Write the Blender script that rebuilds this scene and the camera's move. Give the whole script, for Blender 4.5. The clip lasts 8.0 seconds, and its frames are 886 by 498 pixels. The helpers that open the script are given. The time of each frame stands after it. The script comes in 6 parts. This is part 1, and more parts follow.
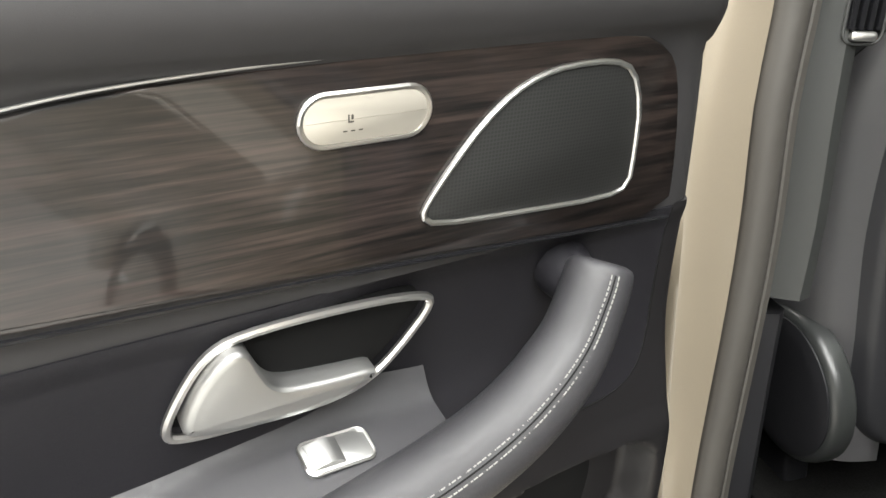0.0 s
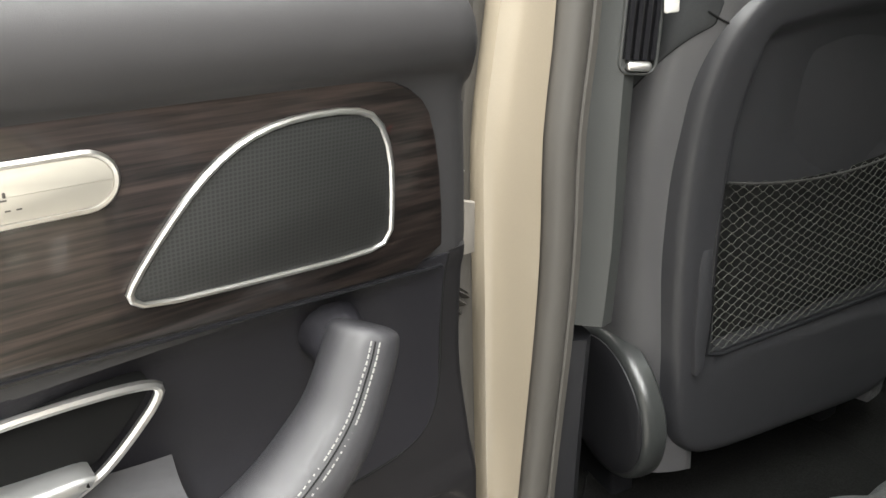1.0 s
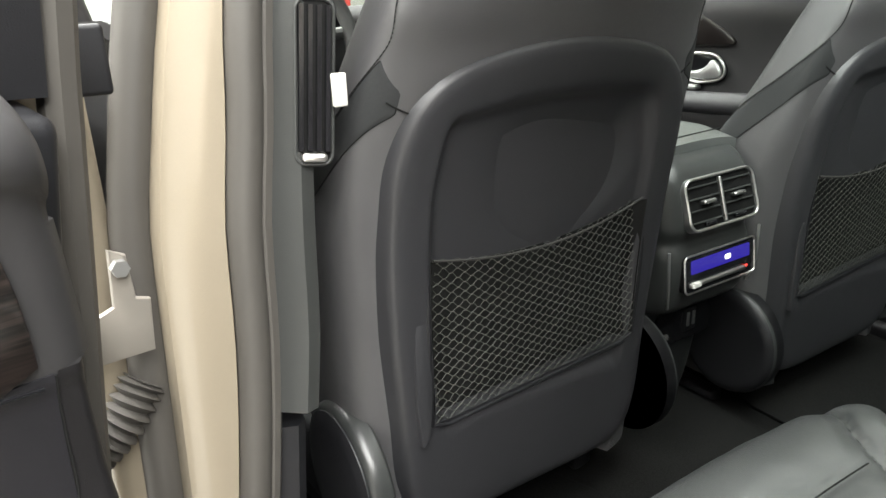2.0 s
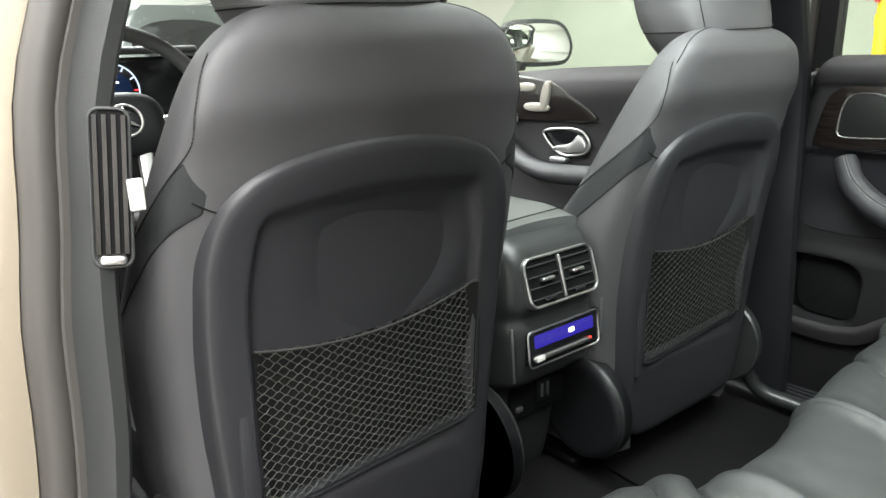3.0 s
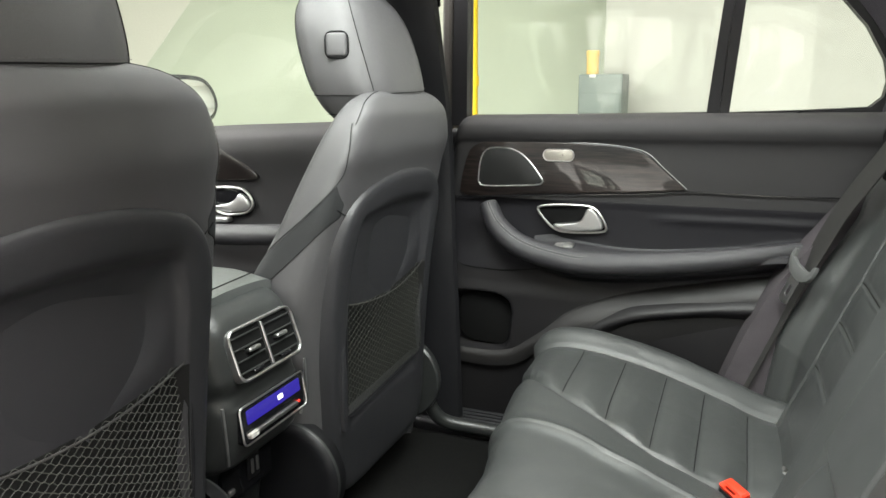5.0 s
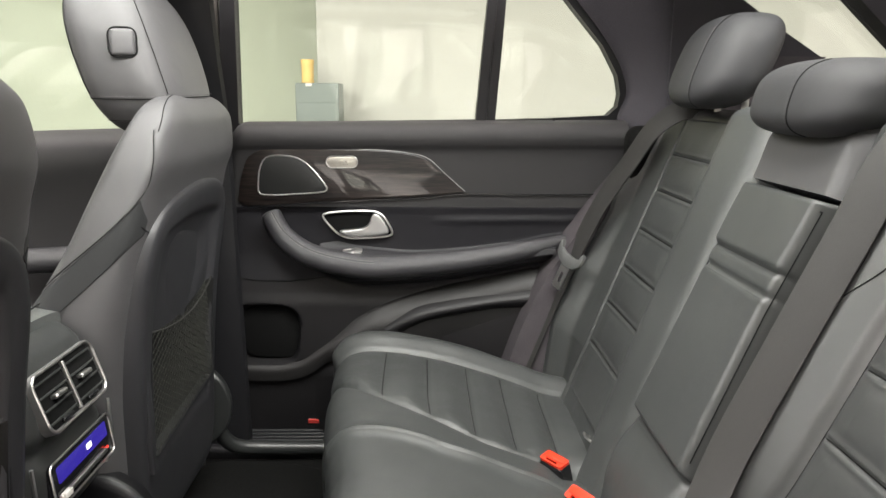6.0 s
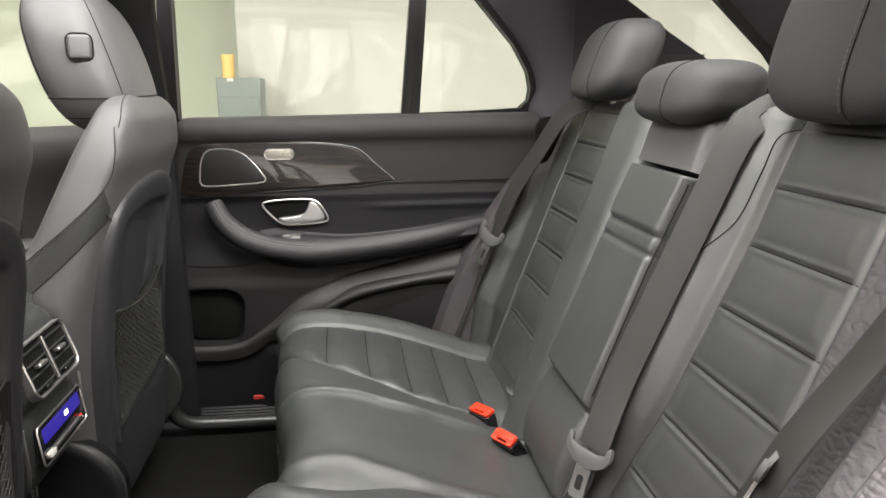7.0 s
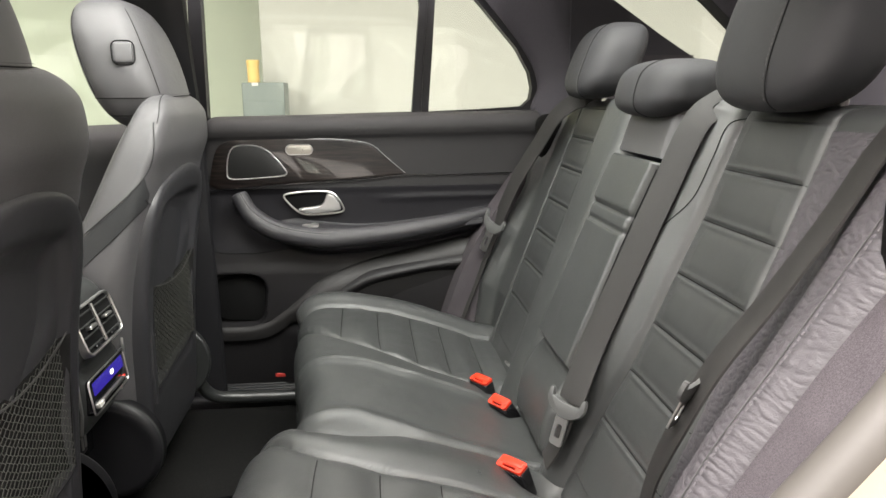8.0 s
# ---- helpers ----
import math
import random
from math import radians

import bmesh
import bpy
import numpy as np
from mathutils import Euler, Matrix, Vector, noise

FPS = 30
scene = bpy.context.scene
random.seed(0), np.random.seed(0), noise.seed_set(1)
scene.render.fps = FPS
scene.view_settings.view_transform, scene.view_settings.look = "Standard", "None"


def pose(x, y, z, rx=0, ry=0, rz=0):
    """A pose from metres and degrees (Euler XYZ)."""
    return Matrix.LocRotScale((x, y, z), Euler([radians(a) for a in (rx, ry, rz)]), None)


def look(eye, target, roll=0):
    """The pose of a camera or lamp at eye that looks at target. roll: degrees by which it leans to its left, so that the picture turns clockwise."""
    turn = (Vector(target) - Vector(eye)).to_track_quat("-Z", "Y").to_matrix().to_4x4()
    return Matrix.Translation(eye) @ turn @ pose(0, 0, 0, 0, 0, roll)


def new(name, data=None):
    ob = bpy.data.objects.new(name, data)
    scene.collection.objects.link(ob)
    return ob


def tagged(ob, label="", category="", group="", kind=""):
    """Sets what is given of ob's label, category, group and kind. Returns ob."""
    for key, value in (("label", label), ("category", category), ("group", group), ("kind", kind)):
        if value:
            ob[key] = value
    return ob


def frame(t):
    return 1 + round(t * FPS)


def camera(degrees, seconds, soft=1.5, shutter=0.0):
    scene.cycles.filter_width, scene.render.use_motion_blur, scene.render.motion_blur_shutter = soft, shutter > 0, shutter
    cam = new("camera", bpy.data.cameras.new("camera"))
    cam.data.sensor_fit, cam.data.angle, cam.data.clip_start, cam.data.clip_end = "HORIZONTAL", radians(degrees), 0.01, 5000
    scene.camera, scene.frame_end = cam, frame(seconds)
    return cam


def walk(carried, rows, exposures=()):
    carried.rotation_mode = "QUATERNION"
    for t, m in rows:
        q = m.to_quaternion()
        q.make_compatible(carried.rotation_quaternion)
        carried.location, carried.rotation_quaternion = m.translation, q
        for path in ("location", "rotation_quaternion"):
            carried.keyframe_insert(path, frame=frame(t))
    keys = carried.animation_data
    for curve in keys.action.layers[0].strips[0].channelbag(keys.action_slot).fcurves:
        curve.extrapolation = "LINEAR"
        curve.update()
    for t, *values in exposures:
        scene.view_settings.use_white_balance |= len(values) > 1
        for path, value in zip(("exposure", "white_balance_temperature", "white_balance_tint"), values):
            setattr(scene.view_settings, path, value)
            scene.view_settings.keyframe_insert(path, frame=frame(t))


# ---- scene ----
cam = camera(62.1, 8.0)
PATH = [
    (0, (-1.179, -0.64, 1.179), (-0.884, 1.188, 0.422), -5.6),
    (0.5, (-1.153, -0.616, 1.175), (-0.703, 1.181, 0.42), -5.2),
    (1, (-1.098, -0.607, 1.186), (-0.449, 1.124, 0.422), -4.5),
    (1.5, (-1.021, -0.617, 1.208), (-0.168, 1.024, 0.447), -2.6),
    (2, (-0.945, -0.662, 1.22), (0.07, 0.918, 0.532), -2.2),
    (3.3, (-0.844, -0.774, 1.271), (0.401, 0.706, 0.759), -1.4),
    (3.5, (-0.838, -0.795, 1.277), (0.426, 0.674, 0.783), -1.4),
    (4, (-0.847, -0.817, 1.287), (0.529, 0.558, 0.825), -1.1),
    (4.5, (-0.877, -0.772, 1.289), (0.678, 0.408, 0.85), -0.9),
    (5, (-0.902, -0.65, 1.276), (0.908, 0.083, 0.845), -0.5),
    (5.2, (-0.911, -0.609, 1.269), (0.965, -0.063, 0.84), -0.2),
    (6.3, (-0.964, -0.426, 1.275), (0.986, -0.594, 0.864), 0.3),
    (6.5, (-1.001, -0.421, 1.287), (0.943, -0.633, 0.868), 0.1),
    (7, (-1.101, -0.43, 1.279), (0.837, -0.681, 0.852), -0.1),
    (7.5, (-1.191, -0.447, 1.273), (0.749, -0.677, 0.847), -0.4),
    (8, (-1.259, -0.454, 1.268), (0.688, -0.643, 0.852), -0.5),
]
EXPOSURES = [(0.0, 0.42, 6400, 8), (2.0, 0.80, 6420, 8), (3.5, 0.92, 6200, 10), (5.0, 0.88, 6500, 11), (6.5, 0.78, 6720, 18), (8.0, 0.80, 6720, 16)]
walk(cam, [(t, look(eye, target, roll)) for t, eye, target, roll in PATH], EXPOSURES)


# ---------- world, lights ----------
world = bpy.data.worlds.new("world")
scene.world = world
world.use_nodes = True
world.node_tree.nodes["Background"].inputs[0].default_value = (0.9, 0.95, 1.0, 1)
world.node_tree.nodes["Background"].inputs[1].default_value = 0.02


# Unseen ceiling lights, added and powered to balance brightness in and round the car.
def fill_light(x, y, sx, sy, watts):
    lamp = bpy.data.lights.new("unseen_ceiling_light", "AREA")
    lamp.shape, lamp.size, lamp.size_y, lamp.energy = "RECTANGLE", sx, sy, watts
    lamp.color = (1.0, 0.985, 0.955)
    ob = new("unseen_ceiling_light", lamp)
    ob.matrix_world = Matrix.Translation((x, y, 3.55))
    return ob


for lx, ly, watts in ((-1.6, -0.7, 265), (-1.4, -3.6, 440), (-3.0, 2.2, 270), (1.6, 1.8, 25), (-0.2, -0.5, 165), (0.0, 3.2, 380), (0.8, 8.2, 150)):
    fill_light(lx, ly, 2.0, 2.6, watts)


# ---------- materials ----------
def nodes_of(name):
    m = bpy.data.materials.new(name)
    m.use_nodes = True
    t = m.node_tree
    return m, t, t.nodes, t.links, t.nodes["Principled BSDF"]


def mat(name, col, rough=0.5, metal=0.0, grain=0.0, grain_scale=600.0, bump=0.0, cells=0.0, blotch=0.12, blotch_scale=6.0, coat=0.0, spec=0.5, rough_var=0.08, wrinkle=0.25, wrinkle_scale=28):
    """Base colour with broad blotches and fine grain, rough varied, bump from noise and leather-like cells."""
    m, t, N, L, p = nodes_of(name)
    co = N.new("ShaderNodeTexCoord")
    big = N.new("ShaderNodeTexNoise")
    big.inputs["Scale"].default_value, big.inputs["Detail"].default_value = blotch_scale, 4
    L.new(co.outputs["Object"], big.inputs["Vector"])
    fine = N.new("ShaderNodeTexNoise")
    fine.inputs["Scale"].default_value, fine.inputs["Detail"].default_value = grain_scale, 3
    L.new(co.outputs["Object"], fine.inputs["Vector"])
    mix = N.new("ShaderNodeMix")
    mix.data_type = "RGBA"
    lo = [c * (1 - blotch) for c in col]
    hi = [min(1, c * (1 + blotch)) for c in col]
    mix.inputs["A"].default_value, mix.inputs["B"].default_value = (*lo, 1), (*hi, 1)
    L.new(big.outputs["Fac"], mix.inputs["Factor"])
    out = mix.outputs["Result"]
    if grain:
        mul = N.new("ShaderNodeMix")
        mul.data_type, mul.blend_type = "RGBA", "MULTIPLY"
        ramp = N.new("ShaderNodeMapRange")
        ramp.inputs["From Min"].default_value, ramp.inputs["From Max"].default_value = 0.3, 0.7
        ramp.inputs["To Min"].default_value, ramp.inputs["To Max"].default_value = 1 - grain, 1 + grain
        L.new(fine.outputs["Fac"], ramp.inputs["Value"])
        mul.inputs["Factor"].default_value = 1
        L.new(out, mul.inputs["A"])
        L.new(ramp.outputs["Result"], mul.inputs["B"])
        out = mul.outputs["Result"]
    L.new(out, p.inputs["Base Color"])
    rr = N.new("ShaderNodeMapRange")
    rr.inputs["To Min"].default_value, rr.inputs["To Max"].default_value = max(0.02, rough - rough_var), min(1, rough + rough_var)
    L.new(big.outputs["Fac"], rr.inputs["Value"])
    L.new(rr.outputs["Result"], p.inputs["Roughness"])
    p.inputs["Metallic"].default_value = metal
    p.inputs["Specular IOR Level"].default_value = spec
    p.inputs["Coat Weight"].default_value = coat
    p.inputs["Coat Roughness"].default_value = 0.06
    last = None
    if cells:
        vor = N.new("ShaderNodeTexVoronoi")
        vor.feature = "DISTANCE_TO_EDGE"
        vor.inputs["Scale"].default_value = cells
        wob = N.new("ShaderNodeTexNoise")
        wob.inputs["Scale"].default_value = cells * 0.6
        add = N.new("ShaderNodeMix")
        add.data_type = "RGBA"
        add.inputs["Factor"].default_value = 0.02
        L.new(co.outputs["Object"], wob.inputs["Vector"])
        L.new(co.outputs["Object"], add.inputs["A"])
        L.new(wob.outputs["Color"], add.inputs["B"])
        L.new(add.outputs["Result"], vor.inputs["Vector"])
        clampd = N.new("ShaderNodeMapRange")
        clampd.inputs["From Max"].default_value = 0.12
        L.new(vor.outputs["Distance"], clampd.inputs["Value"])
        b1 = N.new("ShaderNodeBump")
        b1.inputs["Strength"].default_value, b1.inputs["Distance"].default_value = bump, 0.0006
        L.new(clampd.outputs["Result"], b1.inputs["Height"])
        last = b1
    elif bump:
        b1 = N.new("ShaderNodeBump")
        b1.inputs["Strength"].default_value, b1.inputs["Distance"].default_value = bump, 0.0008
        L.new(fine.outputs["Fac"], b1.inputs["Height"])
        last = b1
    if last:
        soft = N.new("ShaderNodeTexNoise")
        soft.inputs["Scale"].default_value, soft.inputs["Detail"].default_value = wrinkle_scale, 2
        L.new(co.outputs["Object"], soft.inputs["Vector"])
        b2 = N.new("ShaderNodeBump")
        b2.inputs["Strength"].default_value, b2.inputs["Distance"].default_value = wrinkle, 0.002
        L.new(soft.outputs["Fac"], b2.inputs["Height"])
        L.new(last.outputs["Normal"], b2.inputs["Normal"])
        L.new(b2.outputs["Normal"], p.inputs["Normal"])
    return m


def wood_mat():
    """Dark lacquered open-grain ash: streaks along the panel's length, under a gloss coat."""
    m, t, N, L, p = nodes_of("dark_ash_veneer")
    co = N.new("ShaderNodeTexCoord")
    mp = N.new("ShaderNodeMapping")
    mp.inputs["Scale"].default_value = (20.0, 430.0, 1.0)
    L.new(co.outputs["UV"], mp.inputs["Vector"])
    n1 = N.new("ShaderNodeTexNoise")
    n1.inputs["Scale"].default_value, n1.inputs["Detail"].default_value, n1.inputs["Distortion"].default_value = 1.0, 6, 0.4
    L.new(mp.outputs["Vector"], n1.inputs["Vector"])
    mp2 = N.new("ShaderNodeMapping")
    mp2.inputs["Scale"].default_value = (4.0, 120.0, 1.0)
    L.new(co.outputs["UV"], mp2.inputs["Vector"])
    n2 = N.new("ShaderNodeTexNoise")
    n2.inputs["Scale"].default_value, n2.inputs["Detail"].default_value = 1.0, 3
    L.new(mp2.outputs["Vector"], n2.inputs["Vector"])
    addn = N.new("ShaderNodeMath")
    addn.operation = "ADD"
    L.new(n1.outputs["Fac"], addn.inputs[0])
    L.new(n2.outputs["Fac"], addn.inputs[1])
    ramp = N.new("ShaderNodeValToRGB")
    e = ramp.color_ramp.elements
    e[0].position, e[0].color = 0.40, (0.0022, 0.0018, 0.0017, 1)
    e[1].position, e[1].color = 0.62, (0.026, 0.0182, 0.0155, 1)
    mid = ramp.color_ramp.elements.new(0.5)
    mid.color = (0.0115, 0.0082, 0.0072, 1)
    half = N.new("ShaderNodeMath")
    half.operation = "MULTIPLY"
    half.inputs[1].default_value = 0.5
    L.new(addn.outputs[0], half.inputs[0])
    L.new(half.outputs[0], ramp.inputs["Fac"])
    L.new(ramp.outputs["Color"], p.inputs["Base Color"])
    p.inputs["Roughness"].default_value = 0.5
    p.inputs["Specular IOR Level"].default_value = 0.25
    p.inputs["Coat Weight"].default_value = 1.0
    p.inputs["Coat Roughness"].default_value = 0.05
    p.inputs["Coat IOR"].default_value = 1.5
    b = N.new("ShaderNodeBump")
    b.inputs["Strength"].default_value, b.inputs["Distance"].default_value = 0.12, 0.0004
    L.new(n1.outputs["Fac"], b.inputs["Height"])
    L.new(b.outputs["Normal"], p.inputs["Normal"])
    wob = N.new("ShaderNodeTexNoise")
    wob.inputs["Scale"].default_value = 14
    L.new(co.outputs["UV"], wob.inputs["Vector"])
    b3 = N.new("ShaderNodeBump")
    b3.inputs["Strength"].default_value, b3.inputs["Distance"].default_value = 0.10, 0.001
    L.new(wob.outputs["Fac"], b3.inputs["Height"])
    L.new(b3.outputs["Normal"], p.inputs["Coat Normal"])
    return m


def grille_mat():
    """Fine perforated speaker cloth."""
    m, t, N, L, p = nodes_of("speaker_mesh")
    co = N.new("ShaderNodeTexCoord")
    vor = N.new("ShaderNodeTexVoronoi")
    vor.inputs["Scale"].default_value, vor.inputs["Randomness"].default_value = 420, 0.0
    L.new(co.outputs["UV"], vor.inputs["Vector"])
    ramp = N.new("ShaderNodeValToRGB")
    e = ramp.color_ramp.elements
    e[0].position, e[0].color = 0.28, (0.007, 0.007, 0.007, 1)
    e[1].position, e[1].color = 0.42, (0.0165, 0.017, 0.0165, 1)
    L.new(vor.outputs["Distance"], ramp.inputs["Fac"])
    L.new(ramp.outputs["Color"], p.inputs["Base Color"])
    p.inputs["Roughness"].default_value = 0.6
    p.inputs["Metallic"].default_value = 0.2
    return m


def glass_mat(name, tint, gloss):
    m = bpy.data.materials.new(name)
    m.use_nodes = True
    t = m.node_tree
    t.nodes.clear()
    o, tr, gl, mx = (t.nodes.new(k) for k in ("ShaderNodeOutputMaterial", "ShaderNodeBsdfTransparent", "ShaderNodeBsdfGlossy", "ShaderNodeMixShader"))
    tr.inputs["Color"].default_value = (*tint, 1)
    gl.inputs["Roughness"].default_value = 0.02
    mx.inputs["Fac"].default_value = gloss
    t.links.new(tr.outputs[0], mx.inputs[1])
    t.links.new(gl.outputs[0], mx.inputs[2])
    t.links.new(mx.outputs[0], o.inputs[0])
    return m


def glow_mat(name, col, strength):
    m, t, N, L, p = nodes_of(name)
    p.inputs["Base Color"].default_value = (0.01, 0.01, 0.012, 1)
    p.inputs["Emission Color"].default_value = (*col, 1)
    p.inputs["Emission Strength"].default_value = strength
    p.inputs["Roughness"].default_value = 0.2
    return m


LEATHER_DOOR = mat("door_leather", (0.027, 0.0264, 0.0292), 0.41, cells=520, bump=0.35, blotch=0.16, spec=0.62, wrinkle=0.3, wrinkle_scale=20)
# Same leather as the door's, base raised to paint in the seats' broad sheen.
LEATHER = mat("black_leather_sheen", (0.068, 0.0665, 0.0690), 0.40, cells=520, bump=0.35, blotch=0.16, spec=0.62, wrinkle=0.4, wrinkle_scale=20)
LEATHER_SOFT = mat("black_leather_seat_face", (0.045, 0.0475, 0.0465), 0.31, cells=650, bump=0.25, blotch=0.18, spec=0.8, wrinkle=0.65, wrinkle_scale=15)
LEATHER_MATT = mat("matt_black_leather", (0.032, 0.032, 0.034), 0.56, cells=520, bump=0.35, blotch=0.16, spec=0.42, wrinkle=0.5, wrinkle_scale=20)
# Pale base on this bolster also stands for sheen from light outside.
LEATHER_COARSE = mat("coarse_black_leather_sheen", (0.070, 0.065, 0.071), 0.52, cells=190, bump=0.4, blotch=0.2, spec=0.5, wrinkle=0.5, wrinkle_scale=60)
DASH = mat("soft_touch_plastic", (0.029, 0.028, 0.029), 0.58, cells=420, bump=0.12, blotch=0.08, spec=0.35)
CARD = mat("door_card_leatherette", (0.0130, 0.0125, 0.0152), 0.52, cells=480, bump=0.3, blotch=0.08, spec=0.25)
PLASTIC = mat("dark_grained_plastic", (0.0105, 0.0105, 0.012), 0.47, bump=0.25, grain_scale=900, blotch=0.06, spec=0.32)
CARD_LOW = mat("grained_lower_card", (0.0105, 0.0098, 0.0106), 0.5, bump=0.25, grain_scale=900, blotch=0.06, spec=0.35)
SWELL = mat("grained_grey_moulding", (0.0150, 0.0140, 0.0140), 0.55, bump=0.25, grain_scale=900, blotch=0.06)
PLASTIC_GREY = mat("grey_pillar_plastic", (0.027, 0.0283, 0.0272), 0.5, bump=0.3, grain_scale=900, blotch=0.06)
# Lid base paler than the seat leather, standing in for reflected roof light.
LID = mat("console_lid_leather_sheen", (0.075, 0.080, 0.078), 0.30, cells=650, bump=0.2, blotch=0.12, spec=0.9, coat=0.2)
SATIN = mat("satin_console_plastic", (0.025, 0.0265, 0.0260), 0.31, bump=0.2, grain_scale=900, blotch=0.06)
SHELL = mat("moulded_seat_shell", (0.0250, 0.0250, 0.0275), 0.42, bump=0.25, grain_scale=900, blotch=0.06)
GLOSS = mat("gloss_black", (0.008, 0.008, 0.009), 0.12, blotch=0.05, rough_var=0.03)
RUBBER = mat("rubber_seal", (0.050, 0.046, 0.041), 0.55, blotch=0.1)
RUBBER_TYRE = mat("tyre_rubber", (0.018, 0.018, 0.018), 0.75, grain=0.2, grain_scale=200, bump=0.3)
FABRIC = mat("black_textile_band", (0.016, 0.017, 0.018), 0.75, grain=0.35, grain_scale=1400, bump=0.4)
WEBBING = mat("seat_belt_webbing", (0.021, 0.0203, 0.019), 0.6, grain=0.3, grain_scale=1500, bump=0.4)
CARPET = mat("black_carpet", (0.0075, 0.0075, 0.0072), 0.95, grain=0.7, grain_scale=420, bump=1.0, spec=0.08, blotch=0.3, blotch_scale=9)
VELOUR = mat("dark_velour", (0.062, 0.055, 0.060), 0.9, grain=0.35, grain_scale=700, bump=0.6, spec=0.2, blotch=0.3, blotch_scale=25)
CHROME = mat("satin_chrome", (0.64, 0.63, 0.615), 0.34, metal=1.0, blotch=0.03)
ALU = mat("satin_aluminium", (0.47, 0.47, 0.465), 0.46, metal=1.0, blotch=0.04)
STEEL = mat("painted_steel_bracket", (0.23, 0.21, 0.185), 0.4, metal=0.3, blotch=0.1, blotch_scale=40)
PAINT = mat("champagne_paint", (0.225, 0.192, 0.144), 0.30, metal=0.15, coat=0.6, blotch=0.05, grain=0.05, grain_scale=1800)
CREAM = mat("cream_button", (0.42, 0.395, 0.345), 0.35, metal=0.35, blotch=0.04)
STITCH = mat("grey_stitching", (0.22, 0.22, 0.21), 0.8, grain=0.3, grain_scale=2500)
STITCH_MID = mat("mid_grey_stitching", (0.12, 0.115, 0.12), 0.8, grain=0.3, grain_scale=2500)
STITCH_DARK = mat("dark_stitching", (0.060, 0.061, 0.060), 0.8, grain=0.3, grain_scale=2500)
SEAM = mat("seam_thread_and_recess_shade", (0.006, 0.006, 0.006), 0.85, spec=0.2)
TONGUE = mat("grey_tongue_plastic", (0.085, 0.087, 0.085), 0.38, bump=0.1, grain_scale=900)
BLACK_CLOTH = mat("black_cloth_and_vent_shade", (0.004, 0.004, 0.004), 0.9, spec=0.15)
NET_SHADE = mat("black_net_shade", (0.0095, 0.0095, 0.0092), 0.9, grain=0.3, grain_scale=900, spec=0.15)
NETTING = mat("grey_netting", (0.030, 0.031, 0.025), 0.6, grain=0.3, grain_scale=2500)
HEADLINER = mat("charcoal_headliner", (0.046, 0.044, 0.050), 0.95, grain=0.25, grain_scale=900, bump=0.5, spec=0.2)
RED = mat("red_plastic", (0.62, 0.035, 0.012), 0.35, blotch=0.05)
WHITE_PLASTIC = mat("white_plastic", (0.50, 0.49, 0.46), 0.45)
PRINT = mat("dark_print", (0.05, 0.045, 0.04), 0.6)
WALL_WHITE = mat("white_panel", (0.78, 0.77, 0.74), 0.7, blotch=0.02, blotch_scale=1.5)
SCREEN = mat("off_white_screen", (0.385, 0.378, 0.350), 0.75, blotch=0.03, blotch_scale=1.5)
MARK = mat("faint_grey_mark", (0.40, 0.39, 0.38), 0.8)
WALL_GREEN = mat("pale_green_wall", (0.46, 0.49, 0.405), 0.8, blotch=0.04, blotch_scale=1.2, grain=0.04, grain_scale=60)
CONCRETE = mat("sealed_concrete", (0.36, 0.35, 0.33), 0.35, blotch=0.12, blotch_scale=2, grain=0.1, grain_scale=60)
YELLOW = mat("yellow_pipe_paint", (0.78, 0.52, 0.02), 0.4, blotch=0.05)
VALVE_RED = mat("red_valve_paint", (0.55, 0.05, 0.04), 0.4)
CABINET = mat("grey_green_metal", (0.12, 0.14, 0.13), 0.5, blotch=0.06)
CARDBOARD = mat("tan_cardboard", (0.62, 0.42, 0.16), 0.8, blotch=0.1, blotch_scale=20)
DARK_PAINT = mat("dark_car_paint", (0.10, 0.11, 0.11), 0.25, coat=0.8)
MIRROR = mat("mirror_glass", (0.85, 0.87, 0.86), 0.03, metal=1.0, blotch=0.0, rough_var=0.01)
GLASS = glass_mat("side_glass", (0.90, 0.94, 0.90), 0.05)
ROOF_GLASS = glass_mat("added_roof_glass", (0.84, 0.87, 0.86), 0.05)
CLEAR = glass_mat("windscreen_glass", (0.93, 0.97, 0.94), 0.05)
BLUE = glow_mat("blue_display_glow", (0.05, 0.03, 0.55), 0.36)
WHITE_GLOW = glow_mat("white_symbol_glow", (0.9, 0.9, 0.95), 1.6)
RED_GLOW = glow_mat("red_symbol_glow", (1.0, 0.05, 0.03), 1.2)
DIAL_GLOW = glow_mat("dial_glow", (0.65, 0.75, 1.0), 0.9)
DIAL_RED = glow_mat("dial_red_glow", (1.0, 0.05, 0.06), 0.9)
DIAL_BLUE = glow_mat("dial_blue_glow", (0.03, 0.14, 0.5), 0.05)
WOOD, GRILLE = wood_mat(), grille_mat()


# ---------- geometry helpers ----------
def join(*gs):
    vs, fs = [], []
    for v, f in gs:
        k = len(vs)
        vs += [Vector(p) for p in v]
        fs += [[i + k for i in q] for q in f]
    return vs, fs


def chaikin(p, n=2, closed=True):
    p = [Vector(q) for q in p]
    for _ in range(n):
        out = []
        m = len(p)
        for i in range(m if closed else m - 1):
            a, b = p[i], p[(i + 1) % m]
            out += [a * 0.75 + b * 0.25, a * 0.25 + b * 0.75]
        p = out if closed else [p[0]] + out + [p[-1]]
    return p


